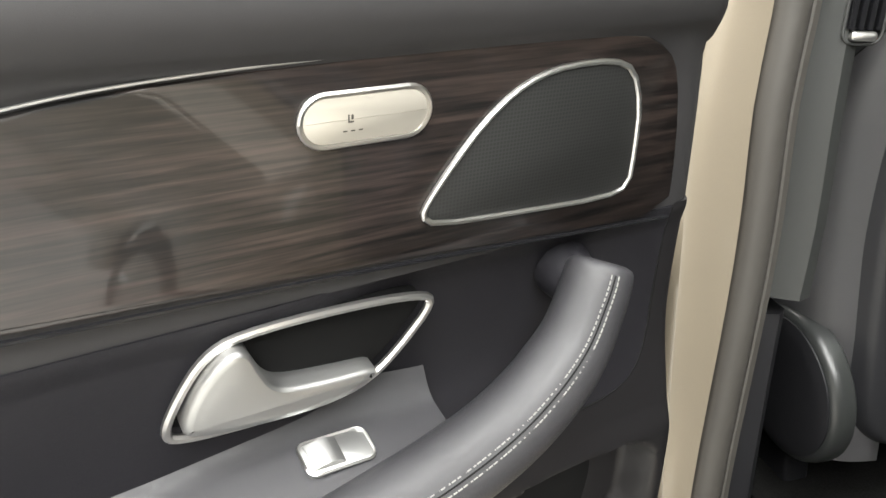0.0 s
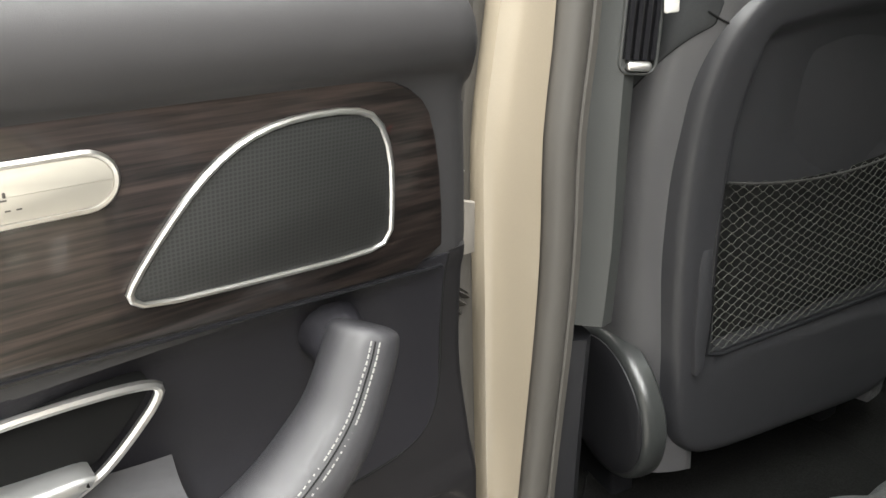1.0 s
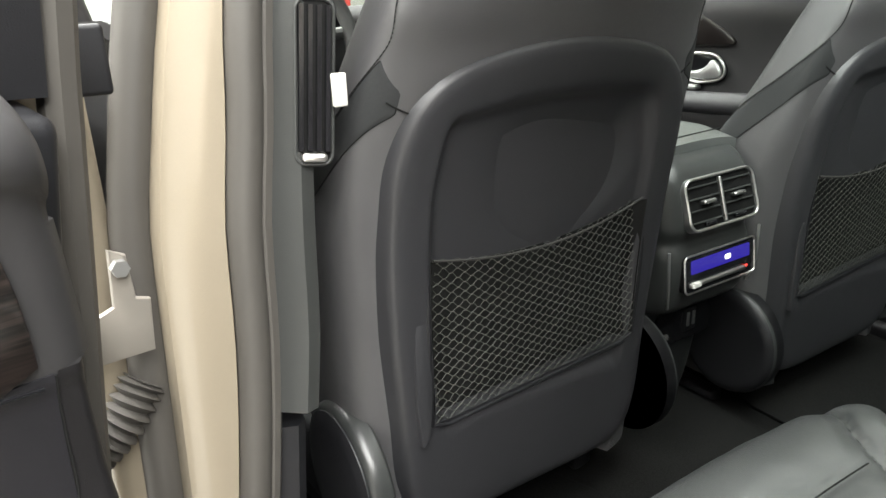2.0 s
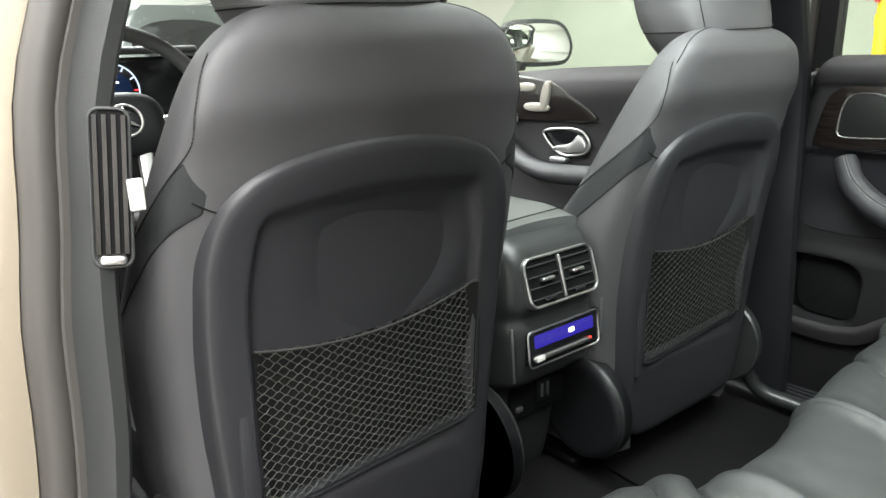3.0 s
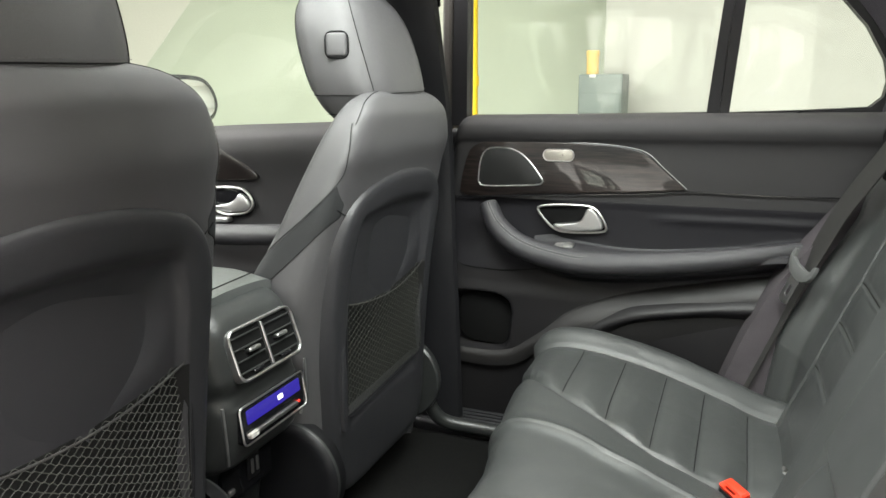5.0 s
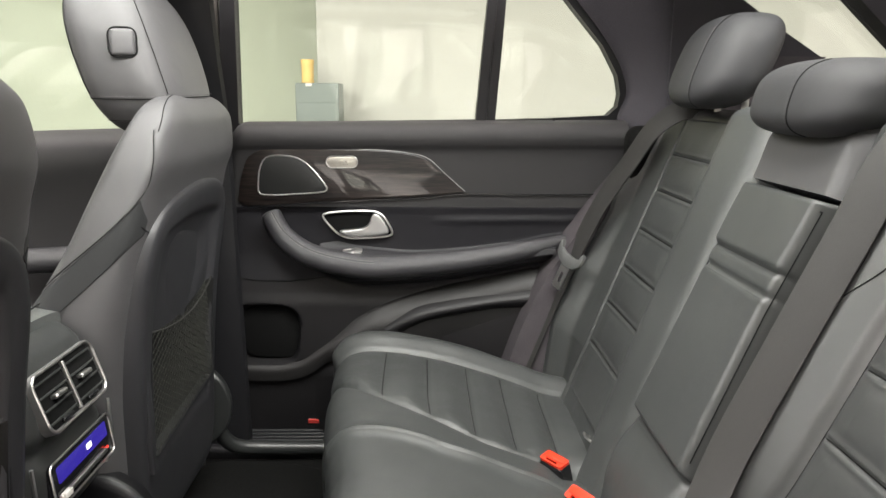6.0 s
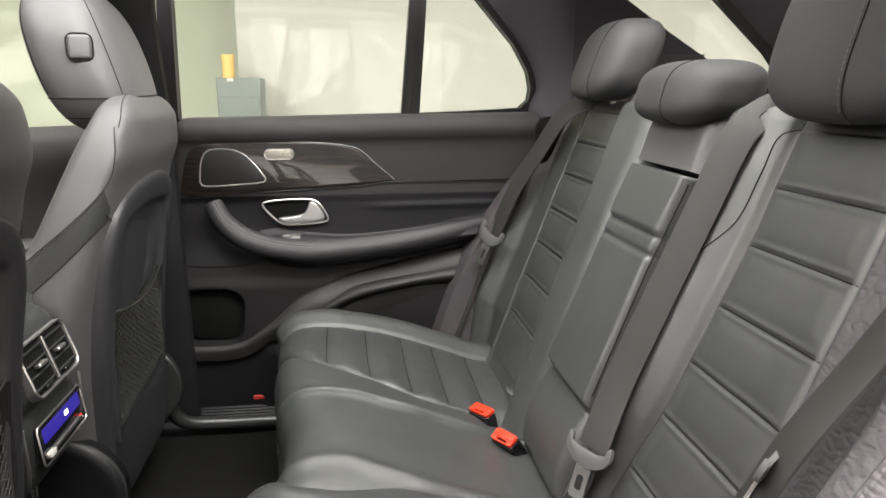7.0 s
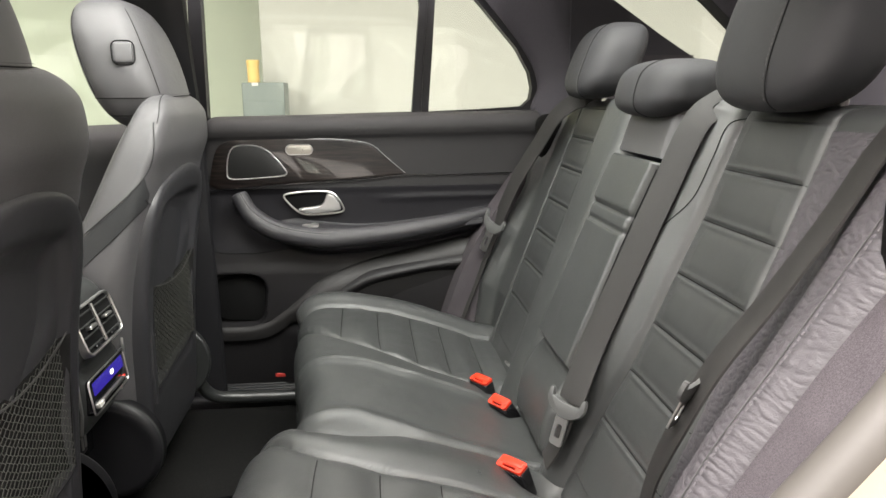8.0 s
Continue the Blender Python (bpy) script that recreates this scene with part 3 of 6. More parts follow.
def b_pillar(s):
    """Side s: -1 left, with the open door behind it, 1 right."""
    zs = [0.40, 0.55, 0.80, 1.00, 1.10, 1.21, 1.34, 1.48, 1.62]
    out_t = [(0.40, 0.85), (0.55, 0.845), (0.90, 0.83), (1.00, 0.825), (1.11, 0.806), (1.21, 0.784), (1.34, 0.745), (1.62, 0.665)]
    seal_t = [(0.40, 0.815), (0.55, 0.803), (0.90, 0.762), (1.00, 0.757), (1.11, 0.742), (1.21, 0.731), (1.34, 0.69), (1.62, 0.605)]
    trim_t = [(0.40, 0.735), (0.55, 0.725), (0.79, 0.704), (0.90, 0.691), (1.00, 0.686), (1.11, 0.677), (1.21, 0.664), (1.34, 0.622), (1.62, 0.535)]
    f = lambda tb, z: lerp_table(z, tb)
    zz = [0.40 + 1.22 * i / 30 for i in range(31)]
    paint = loft([[Vector((s * x, y, z)) for x, y in ((f(seal_t, z) - 0.004, 0.016), (f(seal_t, z) + 0.006, -0.004), (f(out_t, z) - 0.028, -0.002), (f(out_t, z) - 0.006, 0.008), (f(out_t, z) - 0.002, 0.022), (f(out_t, z) - 0.004, 0.07), (f(out_t, z) + 0.01, 0.16), (f(seal_t, z), 0.17))] for z in zz])
    pil = thing("b_pillar", (s * 0.76, 0.03, 0.40), "champagne painted door pillar with rubber seals and grey inner trim" if s < 0 else "dark trimmed door pillar between the closed doors", "pillar", "", "structure")
    part("painted_post", paint, PAINT if s < 0 else PLASTIC, pil, "champagne painted steel" if s < 0 else "dark trimmed post")
    if s < 0:
        part("outer_seal", tube([Vector((s * (f(out_t, z) + 0.012), 0.045, z)) for z in zz], 0.020, 10), RUBBER, pil, "dark rubber door seal")
    if s < 0:
        part("inner_seal", tube([Vector((s * (f(seal_t, z) - 0.012), -0.006, z)) for z in zz], 0.017, 12), RUBBER if s < 0 else PLASTIC, pil, "dark rubber door seal")
        part("seal_lip", tube([Vector((s * (f(seal_t, z) - 0.030), -0.008, z)) for z in zz], 0.009, 8), RUBBER if s < 0 else PLASTIC, pil, "dark rubber door seal")
    zt = [z for z in zz if z > 0.78] if s < 0 else zz
    upper = loft([[Vector((s * x, y, z)) for x, y in ((f(seal_t, z) - 0.026, 0.01), (f(seal_t, z) - 0.034, -0.014), (f(trim_t, z) + 0.012, -0.034), (f(trim_t, z) - 0.002, -0.030), (f(trim_t, z) - 0.010, -0.012), (f(trim_t, z) - 0.014, 0.06), (f(trim_t, z) - 0.004, 0.14), (f(seal_t, z) - 0.02, 0.15))] for z in zt])
    part("upper_trim", upper, PLASTIC_GREY if s < 0 else PLASTIC, pil, "grey grained plastic trim")
    if s < 0:
        zl = [0.40 + 0.38 * i / 8 for i in range(9)]
        lower = loft([[Vector((s * x, y, z)) for x, y in ((f(seal_t, z) - 0.026, 0.02), (f(seal_t, z) - 0.034, 0.0), (f(trim_t, z) + 0.012, -0.010), (f(trim_t, z), 0.0), (f(trim_t, z) - 0.004, 0.06), (f(trim_t, z) + 0.0, 0.14), (f(seal_t, z) - 0.02, 0.15))] for z in zl])
        part("lower_trim", lower, PLASTIC, pil, "dark plastic trim")
    if s > 0:
        part("coat_hook", tube([(0.655, -0.012, 1.475), (0.640, -0.020, 1.470), (0.636, -0.022, 1.455), (0.642, -0.020, 1.446)], 0.004, 8), GLOSS, pil, "small dark coat hook")
    return pil


def belt_adjuster():
    """The upright slot of the front belt on the left pillar, with its ribbed slider."""
    o = thing("belt_height_adjuster", (-0.667, -0.035, 1.06), "dark ribbed belt height slider with a thin grey frame", "belt adjuster")
    xf = frame_matrix((-0.673, -0.034, 1.136), (0.955, -0.28, -0.10), (-0.28, -0.96, 0.0), (0.105, 0.0, 0.994))
    out = rrect(0, 0, 0.034, 0.146, 0.010, 6)
    part("backing", slab(out, -0.01, 0.002, 0.001), SEAM, o, "", xf)
    part("frame", tube([(q.x, 0.003, q.y) for q in out], 0.0017, 8, True), PLASTIC_GREY, o, "thin grey frame", xf)
    for k in range(4):
        x = -0.012 + 0.008 * k
        part("rib", loft([[Vector((x - 0.003, 0.001, z)), Vector((x - 0.002, 0.008, z)), Vector((x + 0.002, 0.008, z)), Vector((x + 0.003, 0.001, z))] for z in (-0.060, 0.068)]), GLOSS, o, "", xf)
    part("release_button", slab(rrect(0, -0.066, 0.024, 0.009, 0.004), 0.0, 0.010, 0.003), CHROME, o, "chrome release button", xf)
    tag = thing("paper_tag", (-0.652, -0.04, 1.12), "small white paper tag hanging at the pillar", "tag")
    part("tag_sheet", rbox((-0.656, -0.050, 1.130), (0.014, 0.006, 0.030), 0.002), WHITE_PLASTIC, tag)


def hinges():
    o = thing("door_check_strap", (-0.87, -0.03, 0.94), "grey painted steel door check bracket on the pillar", "door check")
    plate = [(-0.035, -0.02), (0.03, -0.02), (0.034, 0.03), (0.022, 0.034), (0.02, 0.075), (0.006, 0.082), (0.002, 0.03), (-0.035, 0.016)]
    xf = frame_matrix((-0.872, -0.014, 0.932), (1, 0.1, 0), (0.1, -1, 0), (0, 0, 1))
    part("bracket", slab(plate, -0.006, 0.0, 0.002), STEEL, o, "", xf)
    part("bolt", tube([(0.012, 0.0, 0.066), (0.012, 0.008, 0.066)], 0.008, 6), ALU, o, "", xf)
    part("pin", tube([(-0.032, -0.004, -0.03), (-0.032, -0.004, 0.03)], 0.006, 10), ALU, o, "", xf)
    boot = thing("wiring_boot", (-0.88, -0.03, 0.85), "black ribbed rubber wiring boot between door and pillar", "wiring boot")
    path = spline([(-0.955, 0.03, 0.775), (-0.915, 0.028, 0.800), (-0.880, 0.026, 0.828), (-0.852, 0.035, 0.862)], 60)
    part("bellows", tube(path, [0.020 + 0.004 * math.sin(i * 1.6) for i in range(60)], 14), RUBBER, boot)
    part("hinge_leaf", rbox((-0.872, -0.01, 1.17), (0.07, 0.012, 0.055), 0.004), PLASTIC, o, "dark hinge leaf")
    part("hinge_knuckle", tube([(-0.905, -0.016, 1.135), (-0.905, -0.016, 1.205)], 0.011, 12), STEEL, o)


def quarter_panel(s):
    """Painted body side behind the rear door, with its wheel arch, and the wheel in it."""
    front = [(-0.45, 0.36), (-0.48, 0.50), (-0.53, 0.62), (-0.63, 0.79), (-0.72, 0.94), (-0.84, 1.07), (-0.95, 1.16)]
    arch = [(-1.32 + 0.40 * math.cos(a), 0.38 + 0.40 * math.sin(a)) for a in [math.pi - math.pi * k / 20 for k in range(21)]]
    out = front + [(-1.5, 1.175), (-2.0, 1.16), (-2.16, 1.05), (-2.20, 0.80), (-2.16, 0.50), (-2.05, 0.36)] + arch[1:-1]
    xf = Matrix(((0, 1, 0, s * 0.965), (1, 0, 0, 0), (0, 0, 1, 0), (0, 0, 0, 1)))
    structure("quarter_panel", slab(out, -s * 0.02, s * 0.02, 0.008), PAINT, "champagne painted rear body side with a wheel arch", "body panel", xf)
    wheel = thing("alloy_wheel", (s * 0.86, -1.32, 0.0), "black tyre on a silver alloy rim under the arch", "wheel", "rear wheels")
    prof = [(-0.11, 0.25), (-0.115, 0.33), (-0.095, 0.362), (-0.05, 0.372), (0.05, 0.372), (0.095, 0.362), (0.115, 0.33), (0.11, 0.25)]
    turn = lambda r, x, a: Vector((s * 0.86 + x, -1.32 + r * math.cos(a), 0.372 + r * math.sin(a)))
    part("tyre", loft([[turn(r, x, 2 * math.pi * k / 48) for x, r in prof] for k in range(49)], True, False), RUBBER_TYRE, wheel)
    part("rim", loft([[turn(r, x * s, 2 * math.pi * k / 48) for k in range(48)] for x, r in ((0.105, 0.255), (0.112, 0.240), (0.06, 0.225), (0.05, 0.06))]), ALU, wheel, "silver alloy rim")
    for k in range(5):
        a = 2 * math.pi * k / 5 + 0.3
        part("spoke", tube([turn(0.05, s * 0.075, a), turn(0.14, s * 0.095, a), turn(0.243, s * 0.095, a)], [0.03, 0.024, 0.028], 8), ALU, wheel)


def sill_moulding():
    """Rounded moulding along the right sill that sweeps up to the pillar."""
    path = spline([(0.705, -0.60, 0.442), (0.705, -0.35, 0.442), (0.700, -0.18, 0.444), (0.690, -0.08, 0.450), (0.668, -0.015, 0.466), (0.652, 0.015, 0.505), (0.650, 0.03, 0.56)], 40)
    structure("sill_moulding", tube(path, 0.017, 12), SATIN, "satin black moulding along the door sill", "door sill")


shell()
quarter_panel(-1)
quarter_panel(1)
sill_moulding()
b_pillar(-1)
b_pillar(1)
belt_adjuster()
hinges()


# ---------- rear doors ----------
TRIM = [(0.0, 0.0), (0.10, 0.006), (0.22, 0.015), (0.32, 0.021), (0.43, 0.026), (0.522, 0.034), (0.524, 0.038), (0.475, 0.080), (0.44, 0.112), (0.40, 0.124), (0.33, 0.131), (0.22, 0.134), (0.12, 0.135), (0.063, 0.133), (0.036, 0.122), (0.022, 0.104), (0.008, 0.055)]
SPK = [(0.209, 0.042), (0.200, 0.035), (0.144, 0.031), (0.070, 0.027), (0.050, 0.032), (0.051, 0.058), (0.055, 0.089), (0.066, 0.112), (0.084, 0.119), (0.117, 0.119), (0.138, 0.115), (0.155, 0.107), (0.172, 0.093), (0.189, 0.073), (0.205, 0.051)]
BEZEL = [(0.193, -0.022), (0.203, -0.014), (0.256, -0.009), (0.315, -0.009), (0.333, -0.017), (0.347, -0.036), (0.359, -0.060), (0.352, -0.068), (0.309, -0.072), (0.257, -0.074), (0.234, -0.066), (0.216, -0.050)]
LEVER = [(0.351, -0.056), (0.346, -0.064), (0.309, -0.068), (0.260, -0.070), (0.240, -0.064), (0.231, -0.055), (0.262, -0.052), (0.291, -0.048), (0.301, -0.042), (0.307, -0.029), (0.312, -0.015), (0.323, -0.013), (0.340, -0.031)]
PULL = [(0.080, -0.009, 0.024), (0.092, -0.033, 0.032), (0.111, -0.062, 0.040), (0.142, -0.088, 0.046), (0.180, -0.107, 0.050), (0.235, -0.121, 0.054), (0.313, -0.130, 0.058), (0.42, -0.124, 0.058), (0.53, -0.112, 0.056), (0.66, -0.092, 0.044), (0.76, -0.074, 0.018)]


def card_depth(u, v):
    """How far the lower door card stands in from the trim plane."""
    d = lerp_table(v, [(-0.62, -0.03), (-0.45, -0.012), (-0.36, 0.004), (-0.24, 0.008), (-0.20, 0.0), (-0.10, -0.012), (-0.02, -0.008), (0.0, -0.004), (0.04, -0.004)])
    # dish behind the pull handle
    k = math.exp(-(((u - 0.15) / 0.10) ** 4 + ((v + 0.07) / 0.075) ** 4))
    d -= 0.014 * k
    # crease above the armrest, towards the back
    line = -0.002 + 0.01 * (u - 0.5)
    if u > 0.44:
        d += 0.004 * math.exp(-((v - line + 0.03) / 0.010) ** 2) * min(1, (u - 0.44) / 0.08)
    # long swell low down that runs up to the back
    line = lerp_table(u, [(0.16, -0.40), (0.24, -0.375), (0.30, -0.30), (0.36, -0.245), (0.45, -0.205), (0.65, -0.170), (0.9, -0.15)])
    k = min(1.0, max(0.0, (line - v) / 0.042)) if u > 0.16 else 0.0
    d += 0.034 * k * k * (3 - 2 * k) * min(1.0, max(0.0, (u - 0.20) / 0.12))
    # swell that carries the armrest
    if u > 0.10:
        vc = lerp_table(u, [(0.10, -0.08), (0.235, -0.132), (0.313, -0.143), (0.53, -0.124), (0.76, -0.080), (0.9, -0.06)])
        d += 0.046 * math.exp(-((v - vc + 0.012) / 0.024) ** 4) * min(1, max(0, (u - 0.19) / 0.08)) * min(1, max(0, (0.84 - u) / 0.12))
    # crease under the swell
    under = lerp_table(u, [(0.34, -0.315), (0.378, -0.277), (0.451, -0.249), (0.524, -0.232), (0.613, -0.217), (0.9, -0.20)])
    k = min(1.0, max(0.0, (under - v) / 0.03)) if u > 0.34 else 0.0
    d -= 0.026 * k * k * (3 - 2 * k) * min(1.0, max(0.0, (u - 0.34) / 0.10))
    # speaker bowl low at the front
    k = ((u - 0.068) / 0.088) ** 4 + ((v + 0.309 + 0.12 * max(0.0, u - 0.10)) / 0.073) ** 4
    k = min(1.0, max(0.0, (1.25 - k) / 0.55))
    d -= 0.034 * k
    d -= 0.02 * max(0.0, (u - 0.75) / 0.2) ** 2
    # rounded front edge
    d -= 0.03 * max(0.0, (-0.034 - u) / 0.014) ** 2
    return d


def rear_door(name, xf, label, glass):
    door = thing(name, xf @ Vector((0.0, -0.06, -0.60)), label, "car door")
    add = lambda n, g, m, l="", p=None, **k: part(n, g, m, p or door, l, xf, **k)
    u0, u1 = -0.044, 0.90
    def card(s, t):
        u, v = u0 + (u1 - u0) * s, -0.58 + 0.582 * t
        return Vector((u + (0.19 * v + 0.008) * (1 - s) ** 3, card_depth(u, v), v))
    add("lower_card", sheet(card, 230, 170, 0.02, (0, -1, 0)), CARD_LOW, "dark grained lower door card", angle=60)
    insert_low = [(-0.016, -0.118), (-0.012, -0.142), (-0.002, -0.162), (0.02, -0.172), (0.07, -0.176), (0.12, -0.176), (0.20, -0.166), (0.27, -0.185), (0.35, -0.200), (0.5, -0.182), (0.84, -0.13)]

    def insert(s, t):
        u = -0.016 + 0.856 * s ** 1.25
        lo = lerp_table(u, insert_low)
        v = lo + (0.001 - lo) * t
        return Vector((u + 0.08 * v * (1 - s) ** 3 + 0.006 * t * (1 - s) ** 3, card_depth(u, v) + 0.0014, v))
    add("card_insert", sheet(insert, 200, 90, 0.006, (0, -1, 0)), CARD, "dark leatherette door insert", angle=60)
    # groove of the separate card round the handle
    groove = spline([(-0.011, 0.0), (-0.018, -0.05), (-0.0265, -0.115), (-0.018, -0.156), (0.012, -0.174), (0.07, -0.178), (0.12, -0.178), (0.20, -0.168)], 40)
    add("card_joint", tube([(q.x, card_depth(q.x, q.y) + 0.0004, q.y) for q in groove], 0.0013, 6), SEAM)
    # padded upper roll with the sill
    prof = [(-0.004, 0.000), (-0.002, 0.060), (0.000, 0.122), (0.010, 0.140), (0.014, 0.156), (0.008, 0.174), (-0.012, 0.187), (-0.045, 0.192), (-0.085, 0.190), (-0.095, 0.175)]
    pp = spline([(a, b, 0) for a, b in prof], 34)

    def upper(s, t):
        q = pp[min(int(t * 33 + 0.5), 33)]
        u = u0 + (u1 - u0) * s
        drop = 0.05 * max(0.0, (-0.012 - u) / 0.032) ** 2.2
        k = q.y / 0.19
        return Vector((u + 0.040 * k * (1 - s) ** 2 - 0.012 * max(0, k - 0.72) * (1 - s), q.x - drop * 0.35, q.y - (drop * 0.32 if k > 0.6 else 0) + 0.010 * s * k))
    add("upper_roll", sheet(upper, 90, 34, 0.03, (0, -1, -0.15)), DASH, "soft grained upper door roll", angle=60)
    trim = chaikin([(a, b) for a, b in TRIM], 1)
    add("wood_trim", slab(trim, -0.008, 0.0035, 0.002), WOOD, "glossy dark open-grain ash veneer", uv=True)
    top = [q for q in spline([(0.085, 0.1358), (0.10, 0.1362), (0.12, 0.1365), (0.22, 0.1355), (0.33, 0.1325), (0.40, 0.1255), (0.442, 0.113), (0.478, 0.081), (0.527, 0.038)], 60)]
    add("trim_strip", tube([(q.x, 0.003, q.y) for q in top], 0.0008, 6), ALU, "thin bright metal strip")
    low = [(q.x, 0.003, q.y) for q in spline([(0.0, -0.003), (0.22, 0.0125), (0.43, 0.023), (0.53, 0.032), (0.70, 0.031), (0.88, 0.034)], 40)]
    add("trim_joint", tube(low, 0.0016, 6), GLOSS)
    # tweeter cover
    spk = chaikin([(a, b) for a, b in SPK], 1)
    sp = add("speaker_cover", slab(spk, 0.0, 0.0055, 0.002), GRILLE, "fine black speaker mesh", uv=True)
    part("speaker_frame", tube([(q.x, 0.0052, q.y) for q in spk], 0.0019, 8, True), CHROME, sp, "satin chrome frame", xf)
    # seat heating button
    out = rrect(0.2435, 0.105, 0.069, 0.0245, 0.0121, 7)
    bt = add("seat_button", slab(out, 0.0, 0.0065, 0.002), CREAM, "cream seat button")
    part("button_rim", tube([(q.x, 0.0052, q.y) for q in offset2(out, -0.0008)], 0.0016, 6, True), CHROME, bt, "chrome rim", xf)
    sym = join(slab([(0.2545, 0.1035), (0.2545, 0.1075), (0.2538, 0.1075), (0.2538, 0.1042), (0.2515, 0.1042), (0.2515, 0.1035)], 0.006, 0.0068, 0.0001),
               slab(rrect(0.2522, 0.1062, 0.0012, 0.0024, 0.0004, 3), 0.006, 0.0068, 0.0001),
               *[slab(rrect(0.2560 - 0.0042 * k, 0.0992, 0.0022, 0.0006, 0.0002, 3), 0.006, 0.0068, 0.0001) for k in range(3)])
    part("button_symbol", sym, PRINT, bt, "dark printed symbol and three dots", xf)
    # inner handle
    bz = chaikin([(a, b) for a, b in BEZEL], 2)
    add("handle_bowl", slab(offset2(bz, 0.002), -0.030, -0.0065, 0.001), BLACK_CLOTH, "dark handle bowl")
    add("handle_bezel", tube([(q.x, 0.0, q.y) for q in bz], 0.0029, 8, True), CHROME, "satin chrome bezel")
    lv = chaikin([(a, b) for a, b in LEVER], 2)
    rows = []
    for w, ins in ((-0.012, 0.0), (0.004, 0.0), (0.0062, 0.0010), (0.0075, 0.0032), (0.0079, 0.009)):
        rows.append([Vector((q.x, w + 0.003 * math.sin((q.x - 0.23) / 0.12 * math.pi), q.y)) for q in offset2(lv, ins * 0.6)])
    add("handle_lever", loft(rows), ALU, "satin aluminium door lever")
    # pull handle that turns into the armrest
    path = spline(PULL, 90)
    rad = [lerp_table(i / 89, [(0.0, 0.016), (0.012, 0.0205), (0.03, 0.0225), (0.06, 0.0232), (0.14, 0.0240), (0.25, 0.0265), (0.5, 0.0275), (0.85, 0.024), (1.0, 0.014)]) for i in range(90)]
    pts = [(q.x, q.z, q.y) for q in path]
    pull = add("pull_handle", tube(pts, rad, 36), LEATHER_DOOR, "stitched leather pull handle and armrest roll", angle=70)
    part("handle_mount", tube([(0.080, -0.012, -0.034), (0.084, 0.012, -0.036), (0.088, 0.030, -0.040)], [0.022, 0.018, 0.017], 14), CARD, pull, "dark mount of the handle", xf)
    off = []
    for i, q in enumerate(pts[3:56]):
        d = Vector(pts[i + 4]) - Vector(pts[i + 2])
        d.normalize()
        up = Vector((0.29, 0.64, 0.71))
        up -= d * up.dot(d)
        up.normalize()
        s = d.cross(up)
        if s.x > 0:
            s = -s
        off.append((Vector(q), s, up, rad[i + 3]))
    for a in (72, 85):
        row = [q + s * (r * math.cos(radians(a)) * 1.022) + n * (r * math.sin(radians(a)) * 1.022) for q, s, n, r in off]
        part("stitch_row", stitches(row, 0.0038, 0.0029, 0.0005), STITCH, pull, "pale stitching", xf)
    row = [q + s * (r * math.cos(radians(78.5))) + n * (r * math.sin(radians(78.5))) for q, s, n, r in off]
    part("pull_seam", tube(row, 0.0006, 5), SEAM, pull, "", xf)
    # tray between card and armrest, its paler leather standing for light from above
    tray = lambda s, t: Vector((0.185 + 0.55 * s, -0.02 + 0.075 * t, lerp_table(s, [(0.0, -0.106), (0.15, -0.096), (0.4, -0.106), (1.0, -0.072)]) - 0.014 * t + 0.016 * max(0, 1 - t * 4) ** 2))
    add("armrest_tray", sheet(tray, 40, 14, 0.012, (0, 0, -1)), LEATHER_DOOR, "dark armrest tray", angle=60)
    # satin swell below the armrest that runs up to the back
    line_hi = [(-0.03, -0.386), (0.07, -0.388), (0.13, -0.377), (0.17, -0.352), (0.215, -0.318), (0.275, -0.264), (0.338, -0.231), (0.41, -0.206), (0.485, -0.187), (0.571, -0.168), (0.66, -0.150), (0.80, -0.128)]
    line_lo = [(-0.03, -0.425), (0.07, -0.428), (0.13, -0.420), (0.17, -0.400), (0.215, -0.365), (0.275, -0.326), (0.321, -0.299), (0.40, -0.266), (0.479, -0.234), (0.543, -0.220), (0.61, -0.204), (0.80, -0.176)]

    def swell(a, t):
        u = -0.03 + 0.81 * a
        hi = lerp_table(u, line_hi)
        v = hi * (1 - t) + (lerp_table(u, line_lo) - 0.10 * min(1, max(0, (u - 0.20) / 0.15))) * t
        base = lerp_table(u, [(-0.03, 0.0), (0.13, 0.002), (0.22, card_depth(0.22, -0.312) + 0.002)]) if u < 0.22 else card_depth(u, hi + 0.004) + 0.002
        return Vector((u, base + lerp_table(u, [(-0.03, 0.006), (0.13, 0.008), (0.26, 0.022), (0.5, 0.030), (0.8, 0.030)]) * (math.sin(math.pi * t / 0.72) if t < 0.36 else 1 - 0.8 * ((t - 0.36) / 0.64) ** 1.5), v))
    add("lower_swell", sheet(swell, 80, 22, 0.03, (0, -1, 0)), SWELL, "satin grey lower door moulding", angle=60)
    # window switch
    swx = xf @ frame_matrix((0.2655, 0.0165, -0.1015), (1, 0, 0.06), (-0.06, 0.18, 1), (0, 1, -0.18))
    sw = part("window_switch", slab(rrect(0, 0, 0.043, 0.023, 0.005), -0.006, 0.0012, 0.001), ALU, door, "satin metal window switch plate", swx)
    arch = lambda s, t: Vector((-0.002 + 0.020 * s, 0.001 + 0.0045 * math.sin(math.pi * min(1, 0.12 + 0.8 * s)), -0.009 + 0.018 * t))
    part("switch_rocker", sheet(arch, 14, 4, 0.004, (0, -1, 0)), ALU, sw, "satin arched rocker", swx, angle=60)
    part("switch_rim", tube([(q.x, 0.0012, q.y) for q in rrect(0, 0, 0.044, 0.024, 0.0055)], 0.0009, 6, True), CHROME, sw, "chrome rim", swx)
